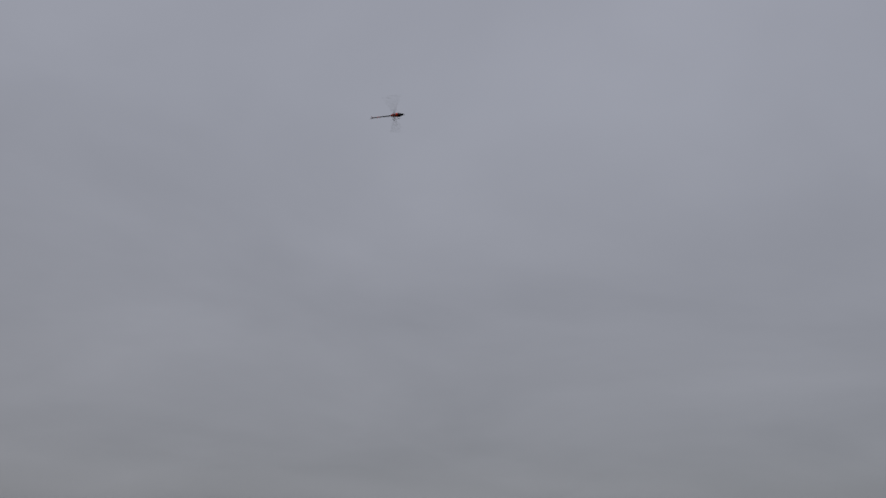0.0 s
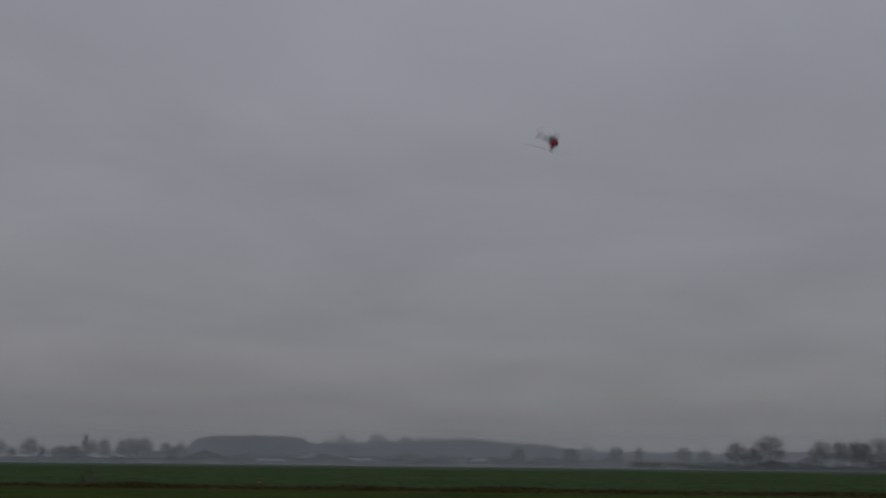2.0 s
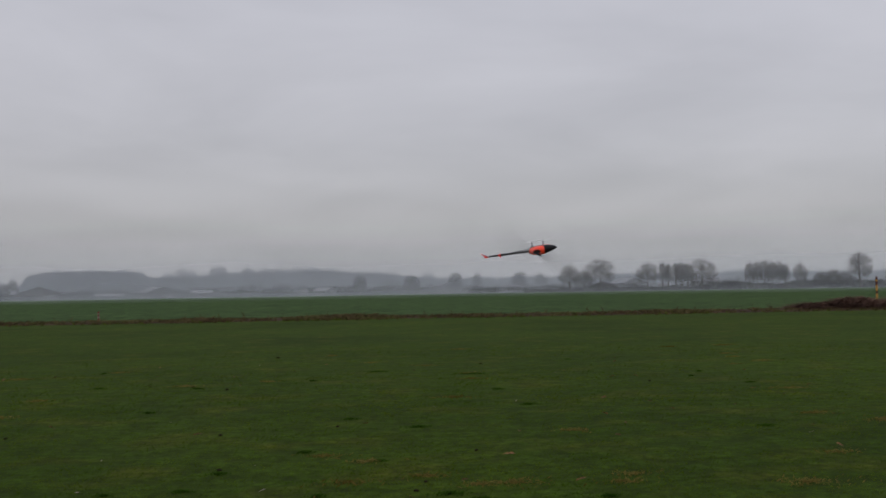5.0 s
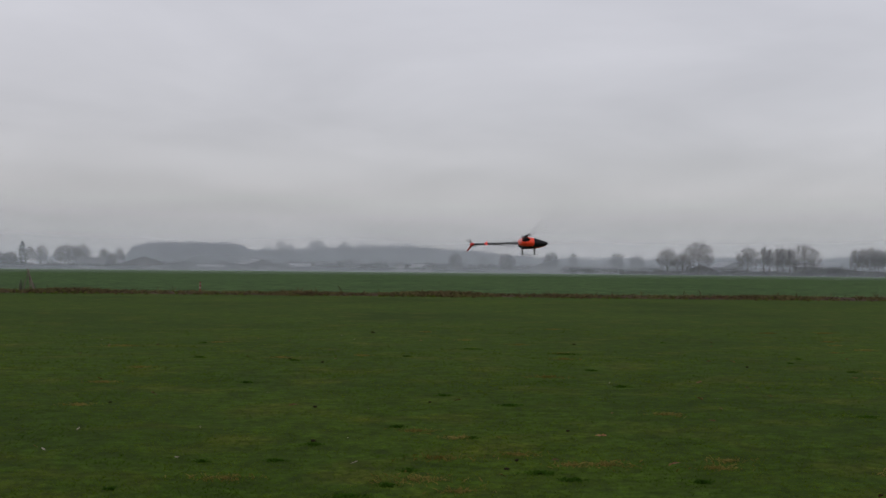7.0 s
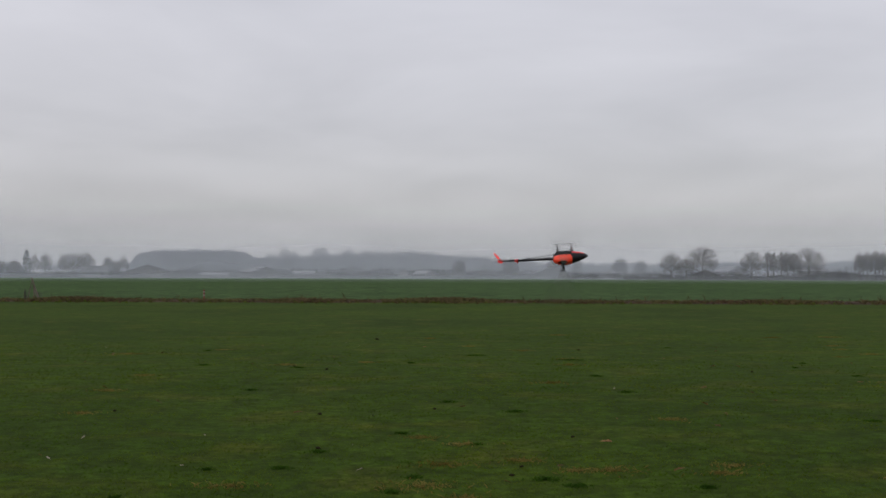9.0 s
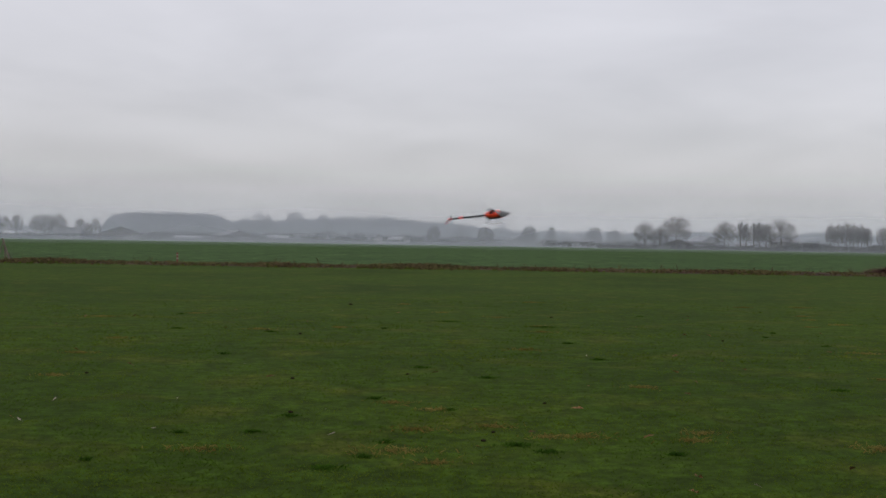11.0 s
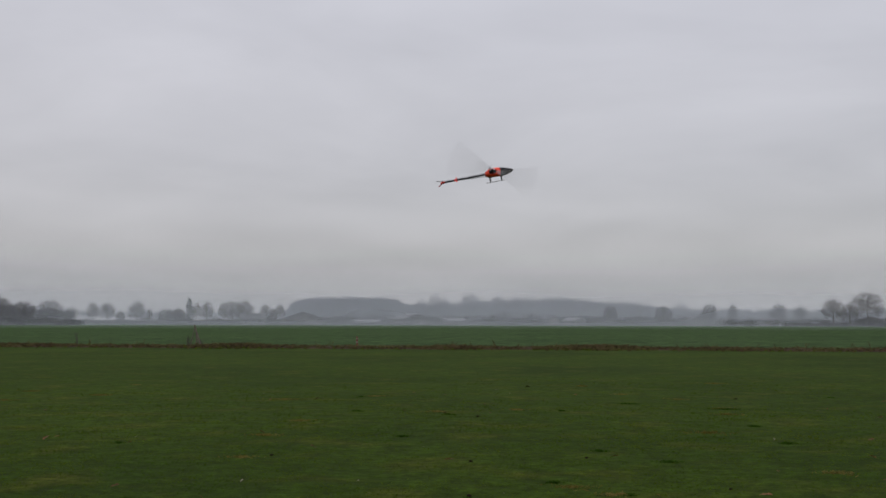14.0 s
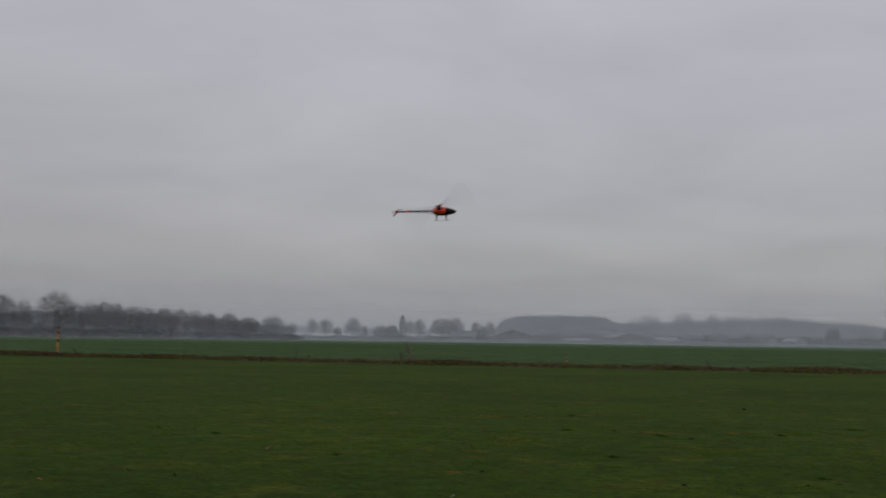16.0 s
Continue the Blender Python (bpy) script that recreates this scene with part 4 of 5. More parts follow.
# ---------------------------------------------------------------- small things in the grass
def leaf_mesh(name, seed, mat):
    rng = random.Random(seed)
    n = 10
    verts, faces = [(0, 0, 0.012)], []
    for i in range(n):
        a = 2 * math.pi * i / n
        r = (0.05 + 0.02 * math.cos(2 * a)) * rng.uniform(0.75, 1.15)
        verts.append((r * math.cos(a), 0.7 * r * math.sin(a), 0.012 + 0.03 * abs(math.sin(a)) * rng.random()))
    verts.append((-0.11, 0.005, 0.004))
    for i in range(n):
        faces.append((0, 1 + i, 1 + (i + 1) % n))
    faces.append((n // 2, n // 2 + 1, n + 1))
    me = bpy.data.meshes.new(name)
    me.from_pydata(verts, [], faces)
    me.materials.append(mat)
    return me


def scatter_leaves():
    rng = random.Random(77)
    kinds = [leaf_mesh("leaf", s, LEAF) for s in range(4)] + [leaf_mesh("leaf", 5, LEAF), leaf_mesh("leaf", 9, LEAF_PALE)]
    pale = [(-3.75, 12.4), (-4.8, 10.4), (3.7, 11.7), (-4.4, 9.1), (-4.5, 24.6)]
    for i in range(125):
        d = 6.2 + 20 * rng.random() ** 1.3
        az = rng.uniform(-40, 32)
        k = rng.choice(kinds)
        if i < len(pale):
            az, d = pale[i]
            k = kinds[5]
        ob = new("fallen_leaf", k)
        p = bearing(az, d)
        z = 0.05 * noise.noise(Vector((p.x * 0.09, p.y * 0.09, 0))) + 0.025
        if k is kinds[5]:
            z -= 0.008
        ob.matrix_basis = pose(p.x, p.y, z, rng.uniform(-25, 25), rng.uniform(-25, 25), rng.uniform(0, 360)) @ Matrix.Scale(rng.uniform(0.3, 0.75) * (0.6 if k is kinds[5] else 1.0), 4)
        tagged(ob, "pale bleached leaf lying in grass" if k is kinds[5] else "curled brown leaf lying in the grass", "leaf", "fallen leaves in the grass")


scatter_leaves()


def build_clod(az, d, r, seed):
    rng = random.Random(seed)
    bm = bmesh.new()
    bmesh.ops.create_icosphere(bm, subdivisions=2, radius=r)
    for v in bm.verts:
        k = 1 + 0.5 * noise.noise(v.co * 9 / r * 0.12 + Vector((seed, 0, 0)))
        v.co = Vector((v.co.x * k * 1.1, v.co.y * k * 0.9, max(-0.02, v.co.z * k * 0.6))) * 0.72
    ob = part("earth_clod", bm, EARTH)
    p = bearing(az, d)
    ob.location = (p.x, p.y, 0.05 * noise.noise(Vector((p.x * 0.09, p.y * 0.09, 0))) + 0.01)
    return tagged(ob, "dark crumbly clod of earth lying in the grass", "clod", "earth clods in the grass")


for az, d, r, s in ((-16.64, 13.4, 0.028, 1), (-6.5, 12.7, 0.030, 2), (-6.57, 10.3, 0.030, 3), (-0.6, 13.1, 0.024, 4), (15.4, 19.0, 0.03, 5), (-3.57, 27.4, 0.055, 6), (-7.8, 19.2, 0.036, 7),
                    (-6.15, 18.5, 0.030, 8), (6.5, 11.0, 0.024, 9), (3.4, 8.9, 0.026, 10), (3.9, 9.3, 0.022, 11), (6.8, 23.9, 0.045, 12)):
    build_clod(az, d, r, s)


# ---------------------------------------------------------------- haze and mist sheets
def build_haze_sheet(d, az0, az1, veil, low, label):
    verts, faces = [], []
    n = 60
    for i in range(n + 1):
        p = bearing(az0 + (az1 - az0) * i / n, d)
        for z in (-0.5, 12, 28, 46):
            verts.append((p.x, p.y, z))
    for i in range(n):
        for k in range(3):
            a = i * 4 + k
            faces.append((a, a + 4, a + 5, a + 1))
    ob = raw("mist", verts, faces, haze_sheet_material(veil, low))
    return tagged(ob, label, "mist", kind="stuff")


# distance haze added as upright pale sheets, one behind the other
build_haze_sheet(235, -62, 52, 0.0, 0.045, "translucent sheet standing in for low mist over the crop field")
build_haze_sheet(305, -62, 52, 0.02, 0.055, "translucent sheet standing in for low mist over the far end of the crop field")
build_haze_sheet(385, -62, 52, 0.16, 0.04, "translucent sheet standing in for haze before the far trees")
build_haze_sheet(465, -62, 52, 0.27, 0.04, "translucent sheet standing in for haze between the trees and the woods")
build_haze_sheet(582, -62, 52, 0.38, 0.02, "translucent sheet standing in for haze before the farthest woods")


# ---------------------------------------------------------------- model helicopter: nose along +x, mast along +z, origin ahead of the mast
def build_helicopter():
    h = new("model_helicopter")
    tagged(h, "flying model helicopter with neon orange and black canopy", "helicopter")

    # canopy: section centre height, half width, half height along the length
    def section(x):
        xs = [-0.20, -0.17, -0.12, -0.07, -0.02, 0.04, 0.10, 0.17, 0.23, 0.27, 0.295, 0.302]
        wy = [0.032, 0.050, 0.066, 0.075, 0.078, 0.078, 0.073, 0.059, 0.042, 0.026, 0.012, 0.003]
        top = [0.062, 0.094, 0.119, 0.128, 0.122, 0.107, 0.087, 0.060, 0.036, 0.018, 0.004, -0.004]
        bot = [-0.010, -0.025, -0.042, -0.058, -0.070, -0.079, -0.083, -0.078, -0.064, -0.046, -0.026, -0.014]
        return (float(np.interp(x, xs, wy)), float(np.interp(x, xs, top)), float(np.interp(x, xs, bot)))

    seg = 44
    mast_x = -0.072
    stations = [-0.20 + 0.502 * (k / 64) for k in range(65)]
    rings = []
    for x in stations:
        w, t, b = section(x)
        ring = []
        for i in range(seg):
            a = 2 * math.pi * i / seg
            c, s = math.cos(a), math.sin(a)
            ring.append((x, w * math.copysign(abs(c) ** 0.85, c), (t + b) / 2 + (t - b) / 2 * math.copysign(abs(s) ** 0.85, s)))
        rings.append(ring)

    def pick(kind):
        bm = bmesh.new()
        seen = {}

        def vert(i, j):
            if (i, j) not in seen:
                seen[i, j] = bm.verts.new(rings[i][j])
            return seen[i, j]

        for i in range(len(rings) - 1):
            for j in range(seg):
                j2 = (j + 1) % seg
                pts = [Vector(rings[i][j]), Vector(rings[i + 1][j2])]
                c = (pts[0] + pts[1]) / 2
                # open round the mast; a black windscreen swoops back along the sides, an orange line parts it from the crimson chin
                sill = -0.010 - 0.12 * (c.x - 0.1)
                if math.hypot((c.x - mast_x) * 0.72, c.y) < 0.048 and c.z > 0.04:
                    zone = "none"
                elif c.x < 0.070 and c.z < 0.016 + 0.10 * (c.x + 0.05) - 0.40 * max(0, c.x):
                    zone = "frame"
                elif math.sin(2 * math.pi * (j + 0.5) / seg) < -0.92 and c.x > 0.0:
                    zone = "black"
                elif c.z > sill and c.x > 0.070 - 0.55 * max(0, 0.07 - c.z):
                    zone = "black"
                elif c.x > 0.05 and c.z < sill - 0.016:
                    zone = "chin"
                else:
                    zone = "orange"
                if zone == kind:
                    bm.faces.new((vert(i, j), vert(i + 1, j), vert(i + 1, j2), vert(i, j2)))
        if kind == "orange":
            bm.faces.new([vert(0, j) for j in range(seg) if rings[0][j][2] >= -0.012][::-1])
        bmesh.ops.recalc_face_normals(bm, faces=bm.faces)
        bmesh.ops.solidify(bm, geom=bm.faces, thickness=0.002)
        return bm

    part("canopy_rear", pick("orange"), ORANGE, h, "neon orange canopy shell", True)
    part("canopy_nose", pick("black"), CANOPY_BLACK, h, "glossy black nose panel", True)
    part("canopy_chin", pick("chin"), CHIN_RED, h, "crimson chin panel", True)

    # skeleton side plates: upper plate, bottom rail and uprights with openings between
    for y in (-0.034, 0.034):
        bm = bmesh.new()
        for prof in ([(-0.205, 0.045), (-0.195, -0.022), (-0.05, -0.036), (0.10, -0.040), (0.07, 0.055), (-0.05, 0.085)],
                     [(-0.160, -0.062), (-0.13, -0.096), (0.10, -0.098), (0.130, -0.060)],
                     [(-0.200, -0.005), (-0.165, -0.010), (-0.112, -0.078), (-0.150, -0.080)],
                     [(-0.035, -0.015), (-0.010, -0.015), (0.005, -0.075), (-0.030, -0.075)],
                     [(0.060, -0.020), (0.105, -0.020), (0.122, -0.075), (0.078, -0.075)]):
            a = [bm.verts.new((x, y - 0.003, z)) for x, z in prof]
            b = [bm.verts.new((x, y + 0.003, z)) for x, z in prof]
            bm.faces.new(a)
            bm.faces.new(b[::-1])
            for i in range(len(prof)):
                j = (i + 1) % len(prof)
                bm.faces.new((a[j], a[i], b[i], b[j]))
        bmesh.ops.recalc_face_normals(bm, faces=bm.faces)
        part("side_frame", bm, CARBON, h, "black carbon side frame with openings")
    bm = bmesh.new()
    box(bm, 0.0, -0.028, -0.070, 0.19, 0.028, -0.012, 0.008)
    part("battery", bm, CANOPY_BLACK, h, "black battery pack between the frames")
    bm = bmesh.new()
    box(bm, -0.17, -0.0305, 0.034, 0.065, 0.0305, 0.044, 0.002)
    part("deck_plate", bm, CARBON, h)
    bm = bmesh.new()
    box(bm, -0.13, -0.038, -0.102, 0.10, 0.038, -0.092, 0.003)
    part("bottom_plate", bm, CARBON, h)
    bm = bmesh.new()
    rod(bm, (mast_x, 0, 0.085), (mast_x, 0, 0.112), 0.030, 0.020, 20)
    rod(bm, (mast_x - 0.05, 0, 0.020), (mast_x - 0.05, 0, 0.030), 0.052, None, 28)
    part("main_gear", bm, CARBON, h)
    for sx in (0.045, -0.02, -0.075):
        bm = bmesh.new()
        box(bm, mast_x + sx - 0.010, -0.046, 0.052, mast_x + sx + 0.012, -0.036, 0.084, 0.002)
        part("servo", bm, CANOPY_BLACK, h)
    bm = bmesh.new()
    rod(bm, (mast_x + 0.06, 0, -0.02), (mast_x + 0.06, 0, 0.045), 0.028, None, 18)
    part("motor", bm, STEEL, h)
    bm = bmesh.new()
    rod(bm, (mast_x, 0, 0.02), (mast_x, 0, 0.210), 0.007, None, 10)
    part("mast", bm, STEEL, h)

    bm = bmesh.new()
    rod(bm, (-0.14, 0, 0.022), (-0.96, 0, 0.012), 0.0175, 0.0150, 16)
    boom = part("tail_boom", bm, CARBON, h, "long thin black tail boom", True)
    for x in (-0.34, -0.62, -0.70):
        bm = bmesh.new()
        rod(bm, (x - 0.012, 0, 0.019), (x + 0.012, 0, 0.019), 0.021, None, 14)
        part("clamp", bm, CARBON, boom)
    bm = bmesh.new()
    rod(bm, (-0.70, 0, 0.017), (-0.755, 0, 0.0165), 0.0185, None, 16)
    part("red_sleeve", bm, FIN_RED, boom, "neon red sleeve")
    bm = bmesh.new()
    prof = [(-0.708, -0.040), (-0.702, -0.020), (-0.700, 0.0), (-0.702, 0.020), (-0.708, 0.040), (-0.724, 0.042), (-0.730, 0.0), (-0.724, -0.042)]
    a = [bm.verts.new((x, y, 0.0335)) for x, y in prof]
    b = [bm.verts.new((x, y, 0.0365)) for x, y in prof]
    bm.faces.new(a)
    bm.faces.new(b[::-1])
    for i in range(len(prof)):
        j = (i + 1) % len(prof)
        bm.faces.new((a[j], a[i], b[i], b[j]))
    bmesh.ops.recalc_face_normals(bm, faces=bm.faces)
    part("stabiliser", bm, FIN_RED, boom, "small flat neon red stabiliser")
    bm = bmesh.new()
    rod(bm, (-0.16, 0.022, -0.045), (-0.62, 0.008, 0.004), 0.0045, None, 8)
    rod(bm, (-0.16, -0.022, -0.045), (-0.62, -0.008, 0.004), 0.0045, None, 8)
    part("boom_strut", bm, CARBON, h)
    bm = bmesh.new()
    rod(bm, (-0.16, 0.026, 0.03), (-0.96, 0.02, 0.022), 0.0025, None, 6)
    part("tail_pushrod", bm, STEEL, h)

    bm = bmesh.new()
    box(bm, -1.0, -0.014, -0.008, -0.93, 0.014, 0.034, 0.006)
    part("tail_case", bm, FIN_RED, h, "neon red tail gear case")
    bm = bmesh.new()
    prof = [(-0.905, 0.014), (-0.930, 0.046), (-0.958, 0.058), (-0.978, 0.050), (-0.985, 0.0), (-1.012, -0.070), (-1.050, -0.158), (-1.036, -0.162), (-0.988, -0.090), (-0.950, -0.026)]
    a = [bm.verts.new((x, -0.002, z)) for x, z in prof]
    b = [bm.verts.new((x, 0.002, z)) for x, z in prof]
    bm.faces.new(a)
    bm.faces.new(b[::-1])
    for i in range(len(prof)):
        j = (i + 1) % len(prof)
        bm.faces.new((a[j], a[i], b[i], b[j]))
    bmesh.ops.recalc_face_normals(bm, faces=bm.faces)
    part("tail_fin", bm, FIN_RED, h, "neon red swept tail fin")

    # landing gear: two bows of flat tapering legs and two runners
    for x in (-0.125, 0.075):
        for s in (-1, 1):
            pts = [(s * 0.026, -0.098, 0.018, 0.005), (s * 0.062, -0.112, 0.015, 0.005), (s * 0.086, -0.142, 0.011, 0.005), (s * 0.095, -0.182, 0.008, 0.004)]
            bm = loft([[(x - w, y, z - t), (x + w, y, z - t), (x + w, y + s * t, z + t), (x - w, y + s * t, z + t)] for y, z, w, t in pts])
            bmesh.ops.recalc_face_normals(bm, faces=bm.faces)
            part("skid_leg", bm, LEG_GREY, h, "pale grey tapering skid leg")
    for s in (-1, 1):
        bm = bmesh.new()
        pts = [(-0.20, s * 0.096, -0.184), (0.09, s * 0.096, -0.186), (0.125, s * 0.096, -0.179), (0.145, s * 0.096, -0.166)]
        for p, q in zip(pts, pts[1:]):
            rod(bm, p, q, 0.006, 0.006, 8)
        part("skid_runner", bm, SKID_WHITE, h, "thin white skid runner")

    # rotor head and blades, turning on the mast
    bm = bmesh.new()
    rod(bm, (0, 0, -0.018), (0, 0, 0.014), 0.016, 0.012, 14)
    rod(bm, (0, 0, 0.012), (0, 0, 0.018), 0.019, 0.017, 16)
    box(bm, -0.012, -0.085, -0.010, 0.012, 0.085, 0.010, 0.004)
    for s in (-1, 1):
        rod(bm, (s * 0.016, s * 0.055, 0), (s * 0.048, s * 0.050, -0.004), 0.006, 0.005, 8)
    me = bpy.data.meshes.new("rotor")
    bm.to_mesh(me)
    bm.free()
    me.materials.append(CARBON)
    head = new("rotor", me)
    head.parent = h
    bm = bmesh.new()
    rod(bm, (mast_x, 0, 0.138), (mast_x, 0, 0.148), 0.025, 0.022, 18)
    rod(bm, (mast_x + 0.03, 0.0, 0.146), (mast_x + 0.022, 0.0, 0.198), 0.0035, None, 6)
    rod(bm, (mast_x - 0.03, 0.0, 0.146), (mast_x - 0.022, 0.0, 0.198), 0.0035, None, 6)
    rod(bm, (mast_x, 0.03, 0.085), (mast_x, 0.03, 0.142), 0.003, None, 6)
    rod(bm, (mast_x, -0.03, 0.085), (mast_x, -0.03, 0.142), 0.003, None, 6)
    part("swashplate", bm, CARBON, h)
    for s in (-1, 1):
        secs = [(0.075, 0.012), (0.11, 0.018), (0.16, 0.022), (0.74, 0.022), (0.785, 0.017), (0.79, 0.009)]
        rings2 = []
        for y, c in secs:
            rings2.append([(-c * 0.9 * s, s * y, 0.0), (0, s * y, 0.0035), (c * s, s * y, 0.001), (0, s * y, -0.0030)])
        bm = loft(rings2)
        bmesh.ops.recalc_face_normals(bm, faces=bm.faces)
        part("blade", bm, BLADE_GREY, head, "long grey main rotor blade")
    bm = bmesh.new()
    rod(bm, (0, -0.012, 0), (0, 0.012, 0), 0.010, None, 10)
    me = bpy.data.meshes.new("tail_rotor")
    bm.to_mesh(me)
    bm.free()
    me.materials.append(STEEL)
    tail = new("tail_rotor", me)
    tail.parent = h
    for s in (-1, 1):
        bm = bmesh.new()
        box(bm, -0.012, -0.002, min(s * 0.02, s * 0.13), 0.012, 0.002, max(s * 0.02, s * 0.13), 0.001)
        part("tail_blade", bm, BLADE_GREY, tail)
    return h, head, tail


helicopter, main_rotor, tail_rotor = build_helicopter()

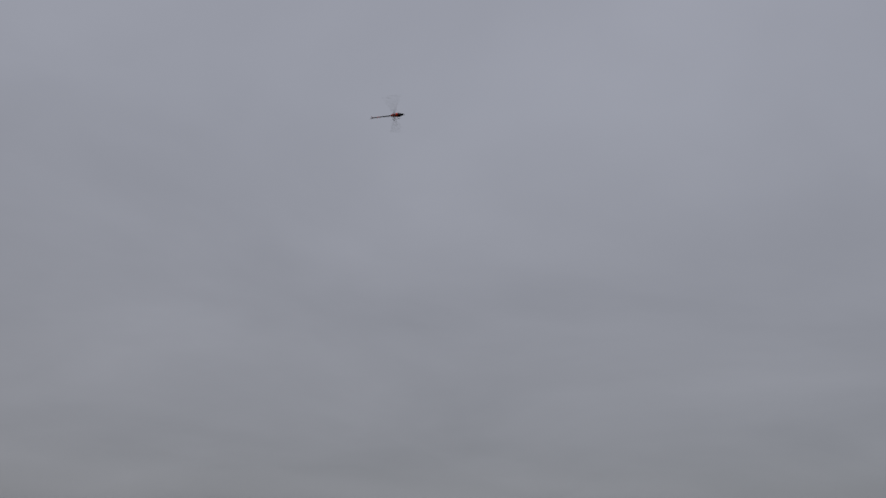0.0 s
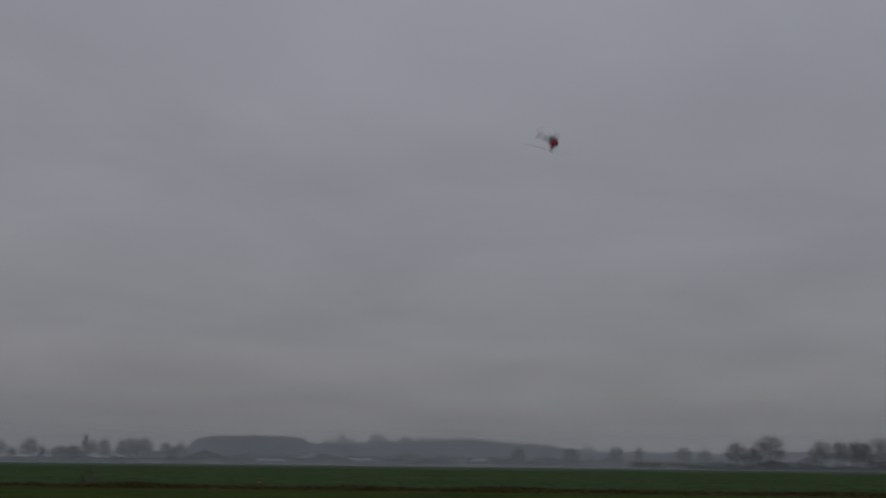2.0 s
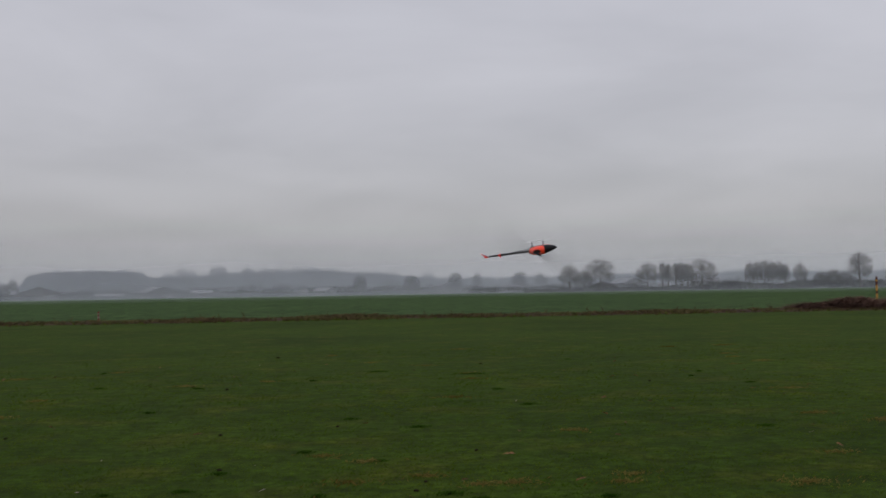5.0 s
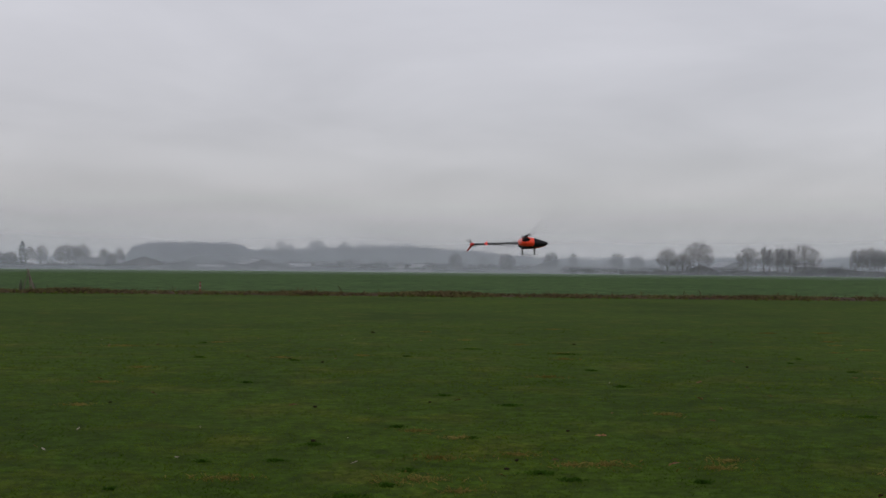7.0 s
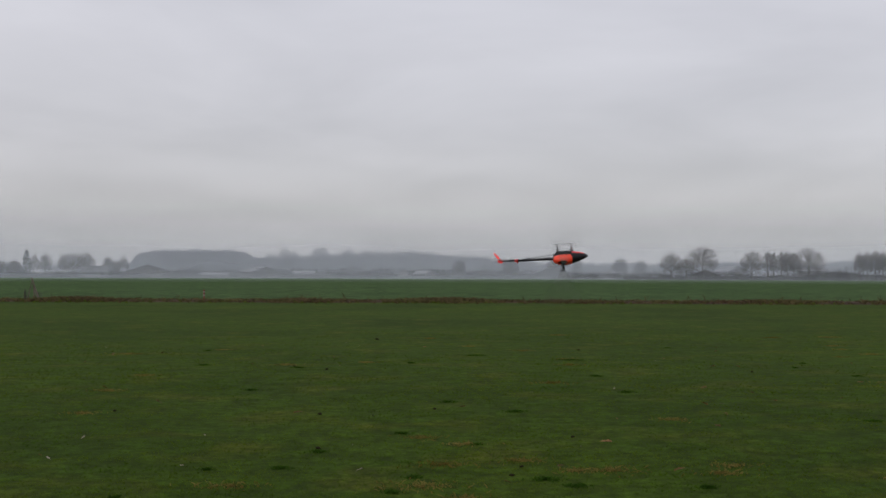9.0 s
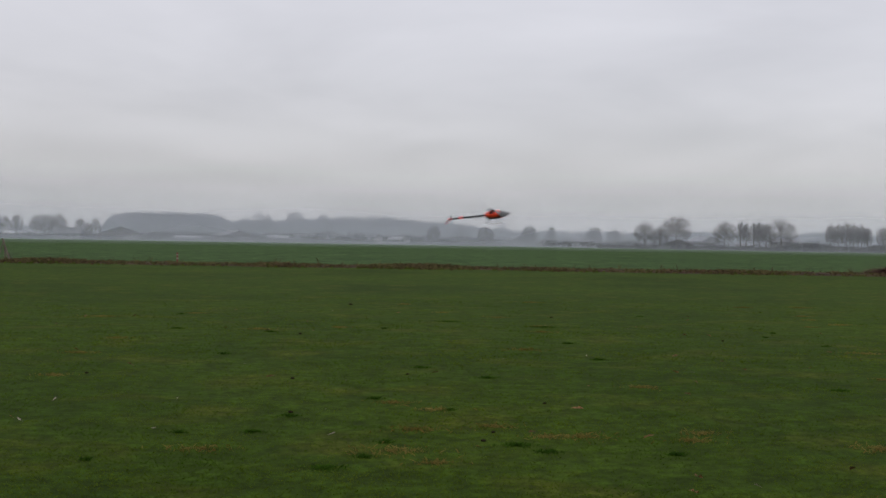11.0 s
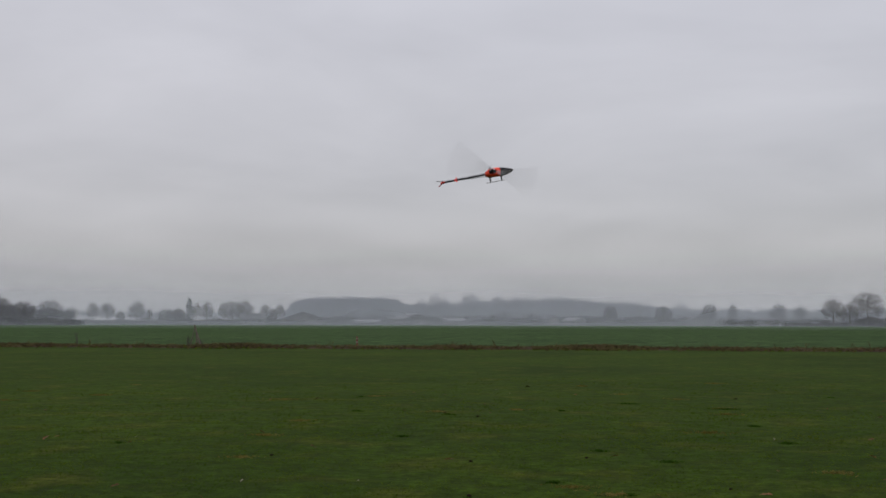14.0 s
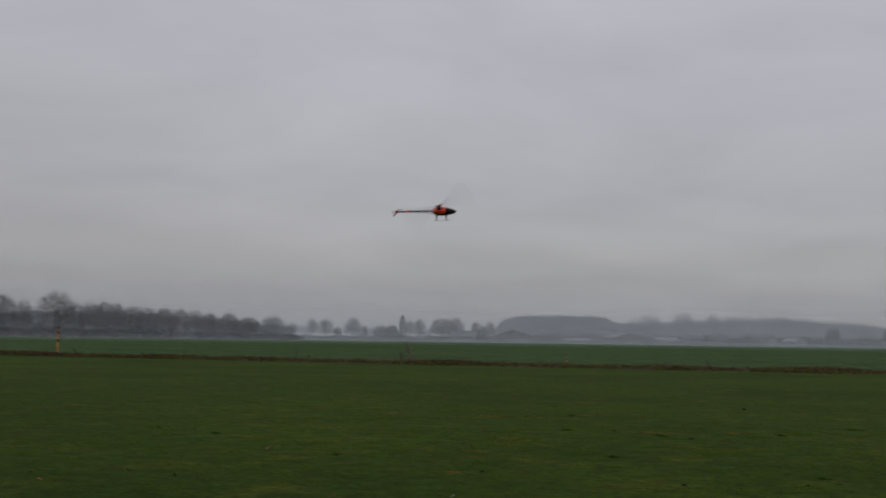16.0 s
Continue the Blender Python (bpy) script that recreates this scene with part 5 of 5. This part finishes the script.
# seconds, place of the mast's foot in metres, Euler angles in degrees
FLIGHT = [
    (0, -7.52, 39.29, 19.92, 97, -8, 5),
    (0.1, -8.00, 39.56, 19.75, 97, -11, 4),
    (0.2, -8.05, 40.05, 19.25, 98, -18, 2),
    (0.3, -7.76, 40.36, 19.31, 104, -19, 2),
    (0.4, -7.12, 40.56, 19.75, 103, -18, -4),
    (0.5, -7.09, 39.45, 19.75, 103, -18, -13),
    (0.6, -7.02, 38.28, 19.88, 100, -9, -35),
    (0.7, -7.02, 37.45, 19.27, 97, -7, -40),
    (0.8, -6.47, 36.98, 18.09, 94, -2, -54),
    (0.9, -6.11, 36.50, 16.79, 90, 9, -68),
    (1, -4.46, 36.05, 15.98, 89, 8, -71),
    (1.1, -3.50, 35.31, 15.59, 112, -1, -88),
    (1.2, -2.62, 34.46, 15.39, 137, -26, -82),
    (1.3, -2.53, 33.64, 14.96, 139, -26, -77),
    (1.4, -2.19, 32.90, 14.38, 133, -18, -98),
    (1.5, -1.48, 32.16, 13.81, 93, -3, -124),
    (1.6, -0.51, 31.58, 12.77, 113, 8, -170),
    (1.7, -0.02, 29.95, 11.76, 156, 20, -170),
    (1.8, 0.29, 28.22, 11.02, -175, 26, -136),
    (1.9, 0.84, 26.54, 10.10, -179, 31, -111),
    (2, 1.12, 24.92, 8.95, -175, 27, -70),
    (2.1, 1.34, 23.39, 7.85, -172, 4, -41),
    (2.2, 1.69, 21.90, 6.50, -167, -16, -22),
    (2.3, 2.22, 23.30, 6.23, -173, -20, -2),
    (2.4, 2.55, 21.37, 5.20, 179, -12, -2),
    (2.5, 2.85, 20.61, 4.83, 176, -8, -2),
    (2.6, 3.24, 19.84, 4.32, 174, -3, -2),
    (2.7, 3.50, 19.38, 4.00, 170, -3, -3),
    (2.8, 3.86, 18.66, 3.60, 165, -9, -5),
    (2.9, 4.07, 18.58, 3.47, 145, -13, -6),
    (3, 4.31, 18.98, 3.49, 89, -17, -7),
    (3.1, 4.35, 19.39, 3.39, 59, -15, -7),
    (3.2, 4.10, 19.06, 3.01, 34, -14, -8),
    (3.3, 4.28, 20.34, 2.75, 14, -9, -8),
    (3.4, 4.28, 20.90, 2.54, 9, -6, -7),
    (3.5, 4.24, 20.62, 2.71, 34, -8, -8),
    (3.6, 4.09, 19.87, 2.82, 66, -9, -8),
    (3.7, 4.13, 19.89, 2.86, 93, -8, -7),
    (3.8, 4.31, 20.33, 2.80, 143, -9, -7),
    (3.9, 4.31, 19.54, 2.59, 165, -8, -7),
    (4, 4.45, 20.06, 2.58, 153, -7, -7),
    (4.1, 4.40, 20.56, 2.65, 101, -8, -7),
    (4.2, 4.08, 20.80, 2.64, 45, -8, -7),
    (4.3, 4.03, 20.83, 2.61, 59, -8, -7),
    (4.4, 3.97, 20.77, 2.57, 108, -8, -6),
    (4.5, 3.90, 20.66, 2.53, 136, -8, -6),
    (4.6, 3.82, 20.48, 2.49, 114, -7, -6),
    (4.7, 3.73, 20.25, 2.44, 65, -7, -6),
    (4.8, 3.63, 19.99, 2.39, 40, -7, -5),
    (4.9, 3.53, 19.68, 2.34, 64, -7, -5),
    (5, 3.41, 19.36, 2.29, 113, -7, -5),
    (5.1, 3.30, 19.01, 2.24, 135, -7, -5),
    (5.2, 3.18, 18.65, 2.20, 108, -6, -5),
    (5.3, 3.06, 18.29, 2.15, 59, -6, -4),
    (5.4, 2.94, 17.94, 2.11, 39, -6, -4),
    (5.5, 2.82, 17.60, 2.07, 69, -6, -4),
    (5.6, 2.70, 17.28, 2.03, 117, -6, -4),
    (5.7, 2.59, 16.99, 2.00, 134, -6, -3),
    (5.8, 2.48, 16.73, 1.97, 102, -5, -3),
    (5.9, 2.38, 16.53, 1.95, 54, -5, -3),
    (6, 2.29, 16.37, 1.93, 40, -5, -3),
    (6.1, 2.21, 16.28, 1.93, 75, -5, -3),
    (6.2, 2.14, 16.25, 1.93, 122, -5, -2),
    (6.3, 2.08, 16.30, 1.93, 123, -5, -2),
    (6.4, 1.99, 17.11, 1.98, 61, -4, -2),
    (6.5, 1.85, 17.51, 1.96, 46, -3, -1),
    (6.6, 1.76, 17.52, 2.03, 86, -3, -1),
    (6.7, 1.67, 17.04, 2.03, 127, -3, -1),
    (6.8, 1.60, 17.17, 2.04, 121, -2, -1),
    (6.9, 1.50, 17.41, 2.06, 79, -3, 0),
    (7, 1.44, 18.32, 2.03, 53, -2, 0),
    (7.1, 1.41, 18.06, 2.04, 59, -1, 0),
    (7.2, 1.48, 17.18, 1.98, 115, -2, 0),
    (7.3, 1.47, 16.73, 1.92, 133, -1, 0),
    (7.4, 1.46, 17.06, 1.93, 86, -2, 0),
    (7.5, 1.39, 17.68, 1.87, 53, -2, 0),
    (7.6, 1.35, 18.20, 1.82, 46, -1, 0),
    (7.7, 1.36, 17.56, 1.87, 71, -2, 0),
    (7.8, 1.45, 16.47, 1.87, 123, -4, 0),
    (7.9, 1.50, 16.29, 1.85, 113, -1, 0),
    (8, 1.49, 16.60, 1.83, 59, -3, 0),
    (8.1, 1.43, 16.60, 1.76, 39, -3, 0),
    (8.2, 1.53, 16.80, 1.79, 66, -4, 0),
    (8.3, 1.57, 15.94, 1.77, 116, -4, 0),
    (8.4, 1.65, 15.07, 1.70, 149, -2, 0),
    (8.5, 1.69, 15.15, 1.73, 123, -3, 0),
    (8.6, 1.62, 15.62, 1.79, 61, -4, 0),
    (8.7, 1.59, 15.85, 1.80, 33, -3, 0),
    (8.8, 1.61, 15.85, 1.81, 60, -3, 0),
    (8.9, 1.66, 15.87, 1.83, 109, -3, 0),
    (9, 1.73, 15.91, 1.86, 135, -3, 0),
    (9.1, 1.83, 15.97, 1.91, 109, -4, 0),
    (9.2, 1.95, 16.05, 1.96, 60, -4, 0),
    (9.3, 2.08, 16.16, 2.00, 39, -4, 0),
    (9.4, 2.21, 16.29, 2.06, 69, -4, 0),
    (9.5, 2.36, 16.45, 2.12, 118, -5, 0),
    (9.6, 2.50, 16.64, 2.19, 134, -5, 0),
    (9.7, 2.63, 16.85, 2.25, 100, -5, 0),
    (9.8, 2.76, 17.09, 2.30, 53, -6, 0),
    (9.9, 2.87, 17.35, 2.35, 42, -6, 0),
    (10, 2.96, 17.65, 2.40, 80, -6, 0),
    (10.1, 3.03, 17.98, 2.44, 126, -6, 0),
    (10.2, 3.08, 18.34, 2.46, 131, -7, -1),
    (10.3, 3.09, 18.73, 2.46, 90, -7, -1),
    (10.4, 3.06, 19.16, 2.47, 46, -7, -1),
    (10.5, 2.99, 19.61, 2.44, 46, -7, -1),
    (10.6, 2.88, 20.11, 2.39, 90, -8, -1),
    (10.7, 2.71, 20.64, 2.31, 131, -8, -1),
    (10.8, 2.49, 21.20, 2.22, 100, -8, -1),
    (10.9, 2.17, 22.01, 2.25, 75, -8, -1),
    (11, 1.55, 23.36, 2.18, 58, -7, -1),
    (11.1, 1.16, 24.85, 2.01, 41, -5, -1),
    (11.2, 0.47, 25.88, 1.59, 7, -6, 0),
    (11.3, 0.09, 26.78, 1.53, 11, -3, 2),
    (11.4, -0.16, 26.76, 1.99, 44, -4, 3),
    (11.5, -0.21, 26.41, 2.45, 47, -6, 4),
    (11.6, -0.31, 26.98, 2.92, 59, -5, 5),
    (11.7, -0.41, 27.61, 3.14, 47, -4, 5),
    (11.8, -0.69, 29.23, 3.08, 28, -3, 5),
    (11.9, -0.92, 29.88, 2.75, 18, -6, 5),
    (12, -1.27, 31.74, 2.11, 4, -7, 6),
    (12.1, -1.42, 31.86, 1.88, 0, -2, 6),
    (12.2, -1.67, 33.98, 2.31, 23, -3, 6),
    (12.3, -1.70, 33.52, 2.66, 49, -3, 6),
    (12.4, -1.81, 33.95, 3.23, 67, -1, 6),
    (12.5, -1.86, 33.47, 3.61, 91, 0, 6),
    (12.6, -1.77, 32.20, 3.42, 141, -2, 6),
    (12.7, -1.70, 31.01, 3.24, 166, -2, 6),
    (12.8, -1.87, 30.61, 3.53, -169, -1, 6),
    (12.9, -1.88, 29.50, 3.78, -154, -2, 6),
    (13, -1.91, 28.13, 4.11, -131, -1, 6),
    (13.1, -1.94, 27.60, 4.27, -114, -2, 6),
    (13.2, -1.93, 26.25, 4.37, -87, -2, 6),
    (13.3, -1.81, 24.50, 4.21, -57, -2, 6),
    (13.4, -1.79, 23.95, 4.23, -29, -3, 7),
    (13.5, -1.83, 23.43, 4.33, -14, -1, 7),
    (13.6, -1.80, 22.69, 4.38, -3, -1, 7),
    (13.7, -1.70, 21.55, 4.27, 2, -3, 7),
    (13.8, -1.70, 20.50, 4.35, 18, -9, 7),
    (13.9, -1.70, 19.88, 4.31, 44, -10, 7),
    (14, -1.74, 19.26, 4.21, 79, -11, 7),
    (14.1, -1.76, 18.53, 3.95, 129, -9, 8),
    (14.2, -1.74, 16.93, 3.33, 158, -10, 8),
    (14.3, -1.67, 15.77, 2.74, 175, -10, 8),
    (14.4, -1.65, 14.47, 2.17, 168, -5, 8),
    (14.5, -1.68, 13.89, 2.26, 166, -9, 8),
    (14.6, -2.03, 14.48, 2.91, 128, -33, 8),
    (14.7, -2.16, 14.03, 3.42, 76, -59, 5),
    (14.8, -2.74, 16.23, 4.20, 58, -76, -6),
    (14.9, -2.92, 16.51, 4.42, -46, -74, 98),
    (15, -3.23, 16.89, 4.86, -11, -35, 123),
    (15.1, -3.53, 17.32, 5.04, -11, -21, 136),
    (15.2, -3.95, 17.67, 5.39, -9, -9, 171),
    (15.3, -4.20, 17.86, 5.45, -9, -2, -174),
    (15.4, -4.72, 18.16, 4.58, -5, 2, -159),
    (15.4667, -5.05, 18.31, 3.81, -5, -1, -164),
    (15.5, -5.14, 18.36, 3.58, -5, -1, -164),
    (15.5333, -5.27, 18.38, 3.30, -5, -1, -164),
    (15.6, -5.68, 18.47, 2.34, -8, -5, -169),
    (15.7, -6.00, 18.55, 2.15, -7, -7, 151),
    (15.8, -6.58, 19.66, 2.50, 11, 6, 87),
    (15.9, -7.06, 20.79, 3.07, 18, 16, 26),
    (15.9667, -7.47, 21.88, 4.12, 60, -2, 19),
    (16, -7.49, 21.94, 4.26, 60, -2, 19),
]


def motions():
    walk(helicopter, [(t, pose(*v)) for t, *v in FLIGHT])
    frames = range(0, 16 * FPS + 1)
    walk(main_rotor, [(k / FPS, pose(-0.072, 0, 0.205, 0, 0, 88.0 * k)) for k in frames])
    walk(tail_rotor, [(k / FPS, pose(-0.965, 0.028, 0.012, 0, 83.0 * k, 0)) for k in frames])


motions()
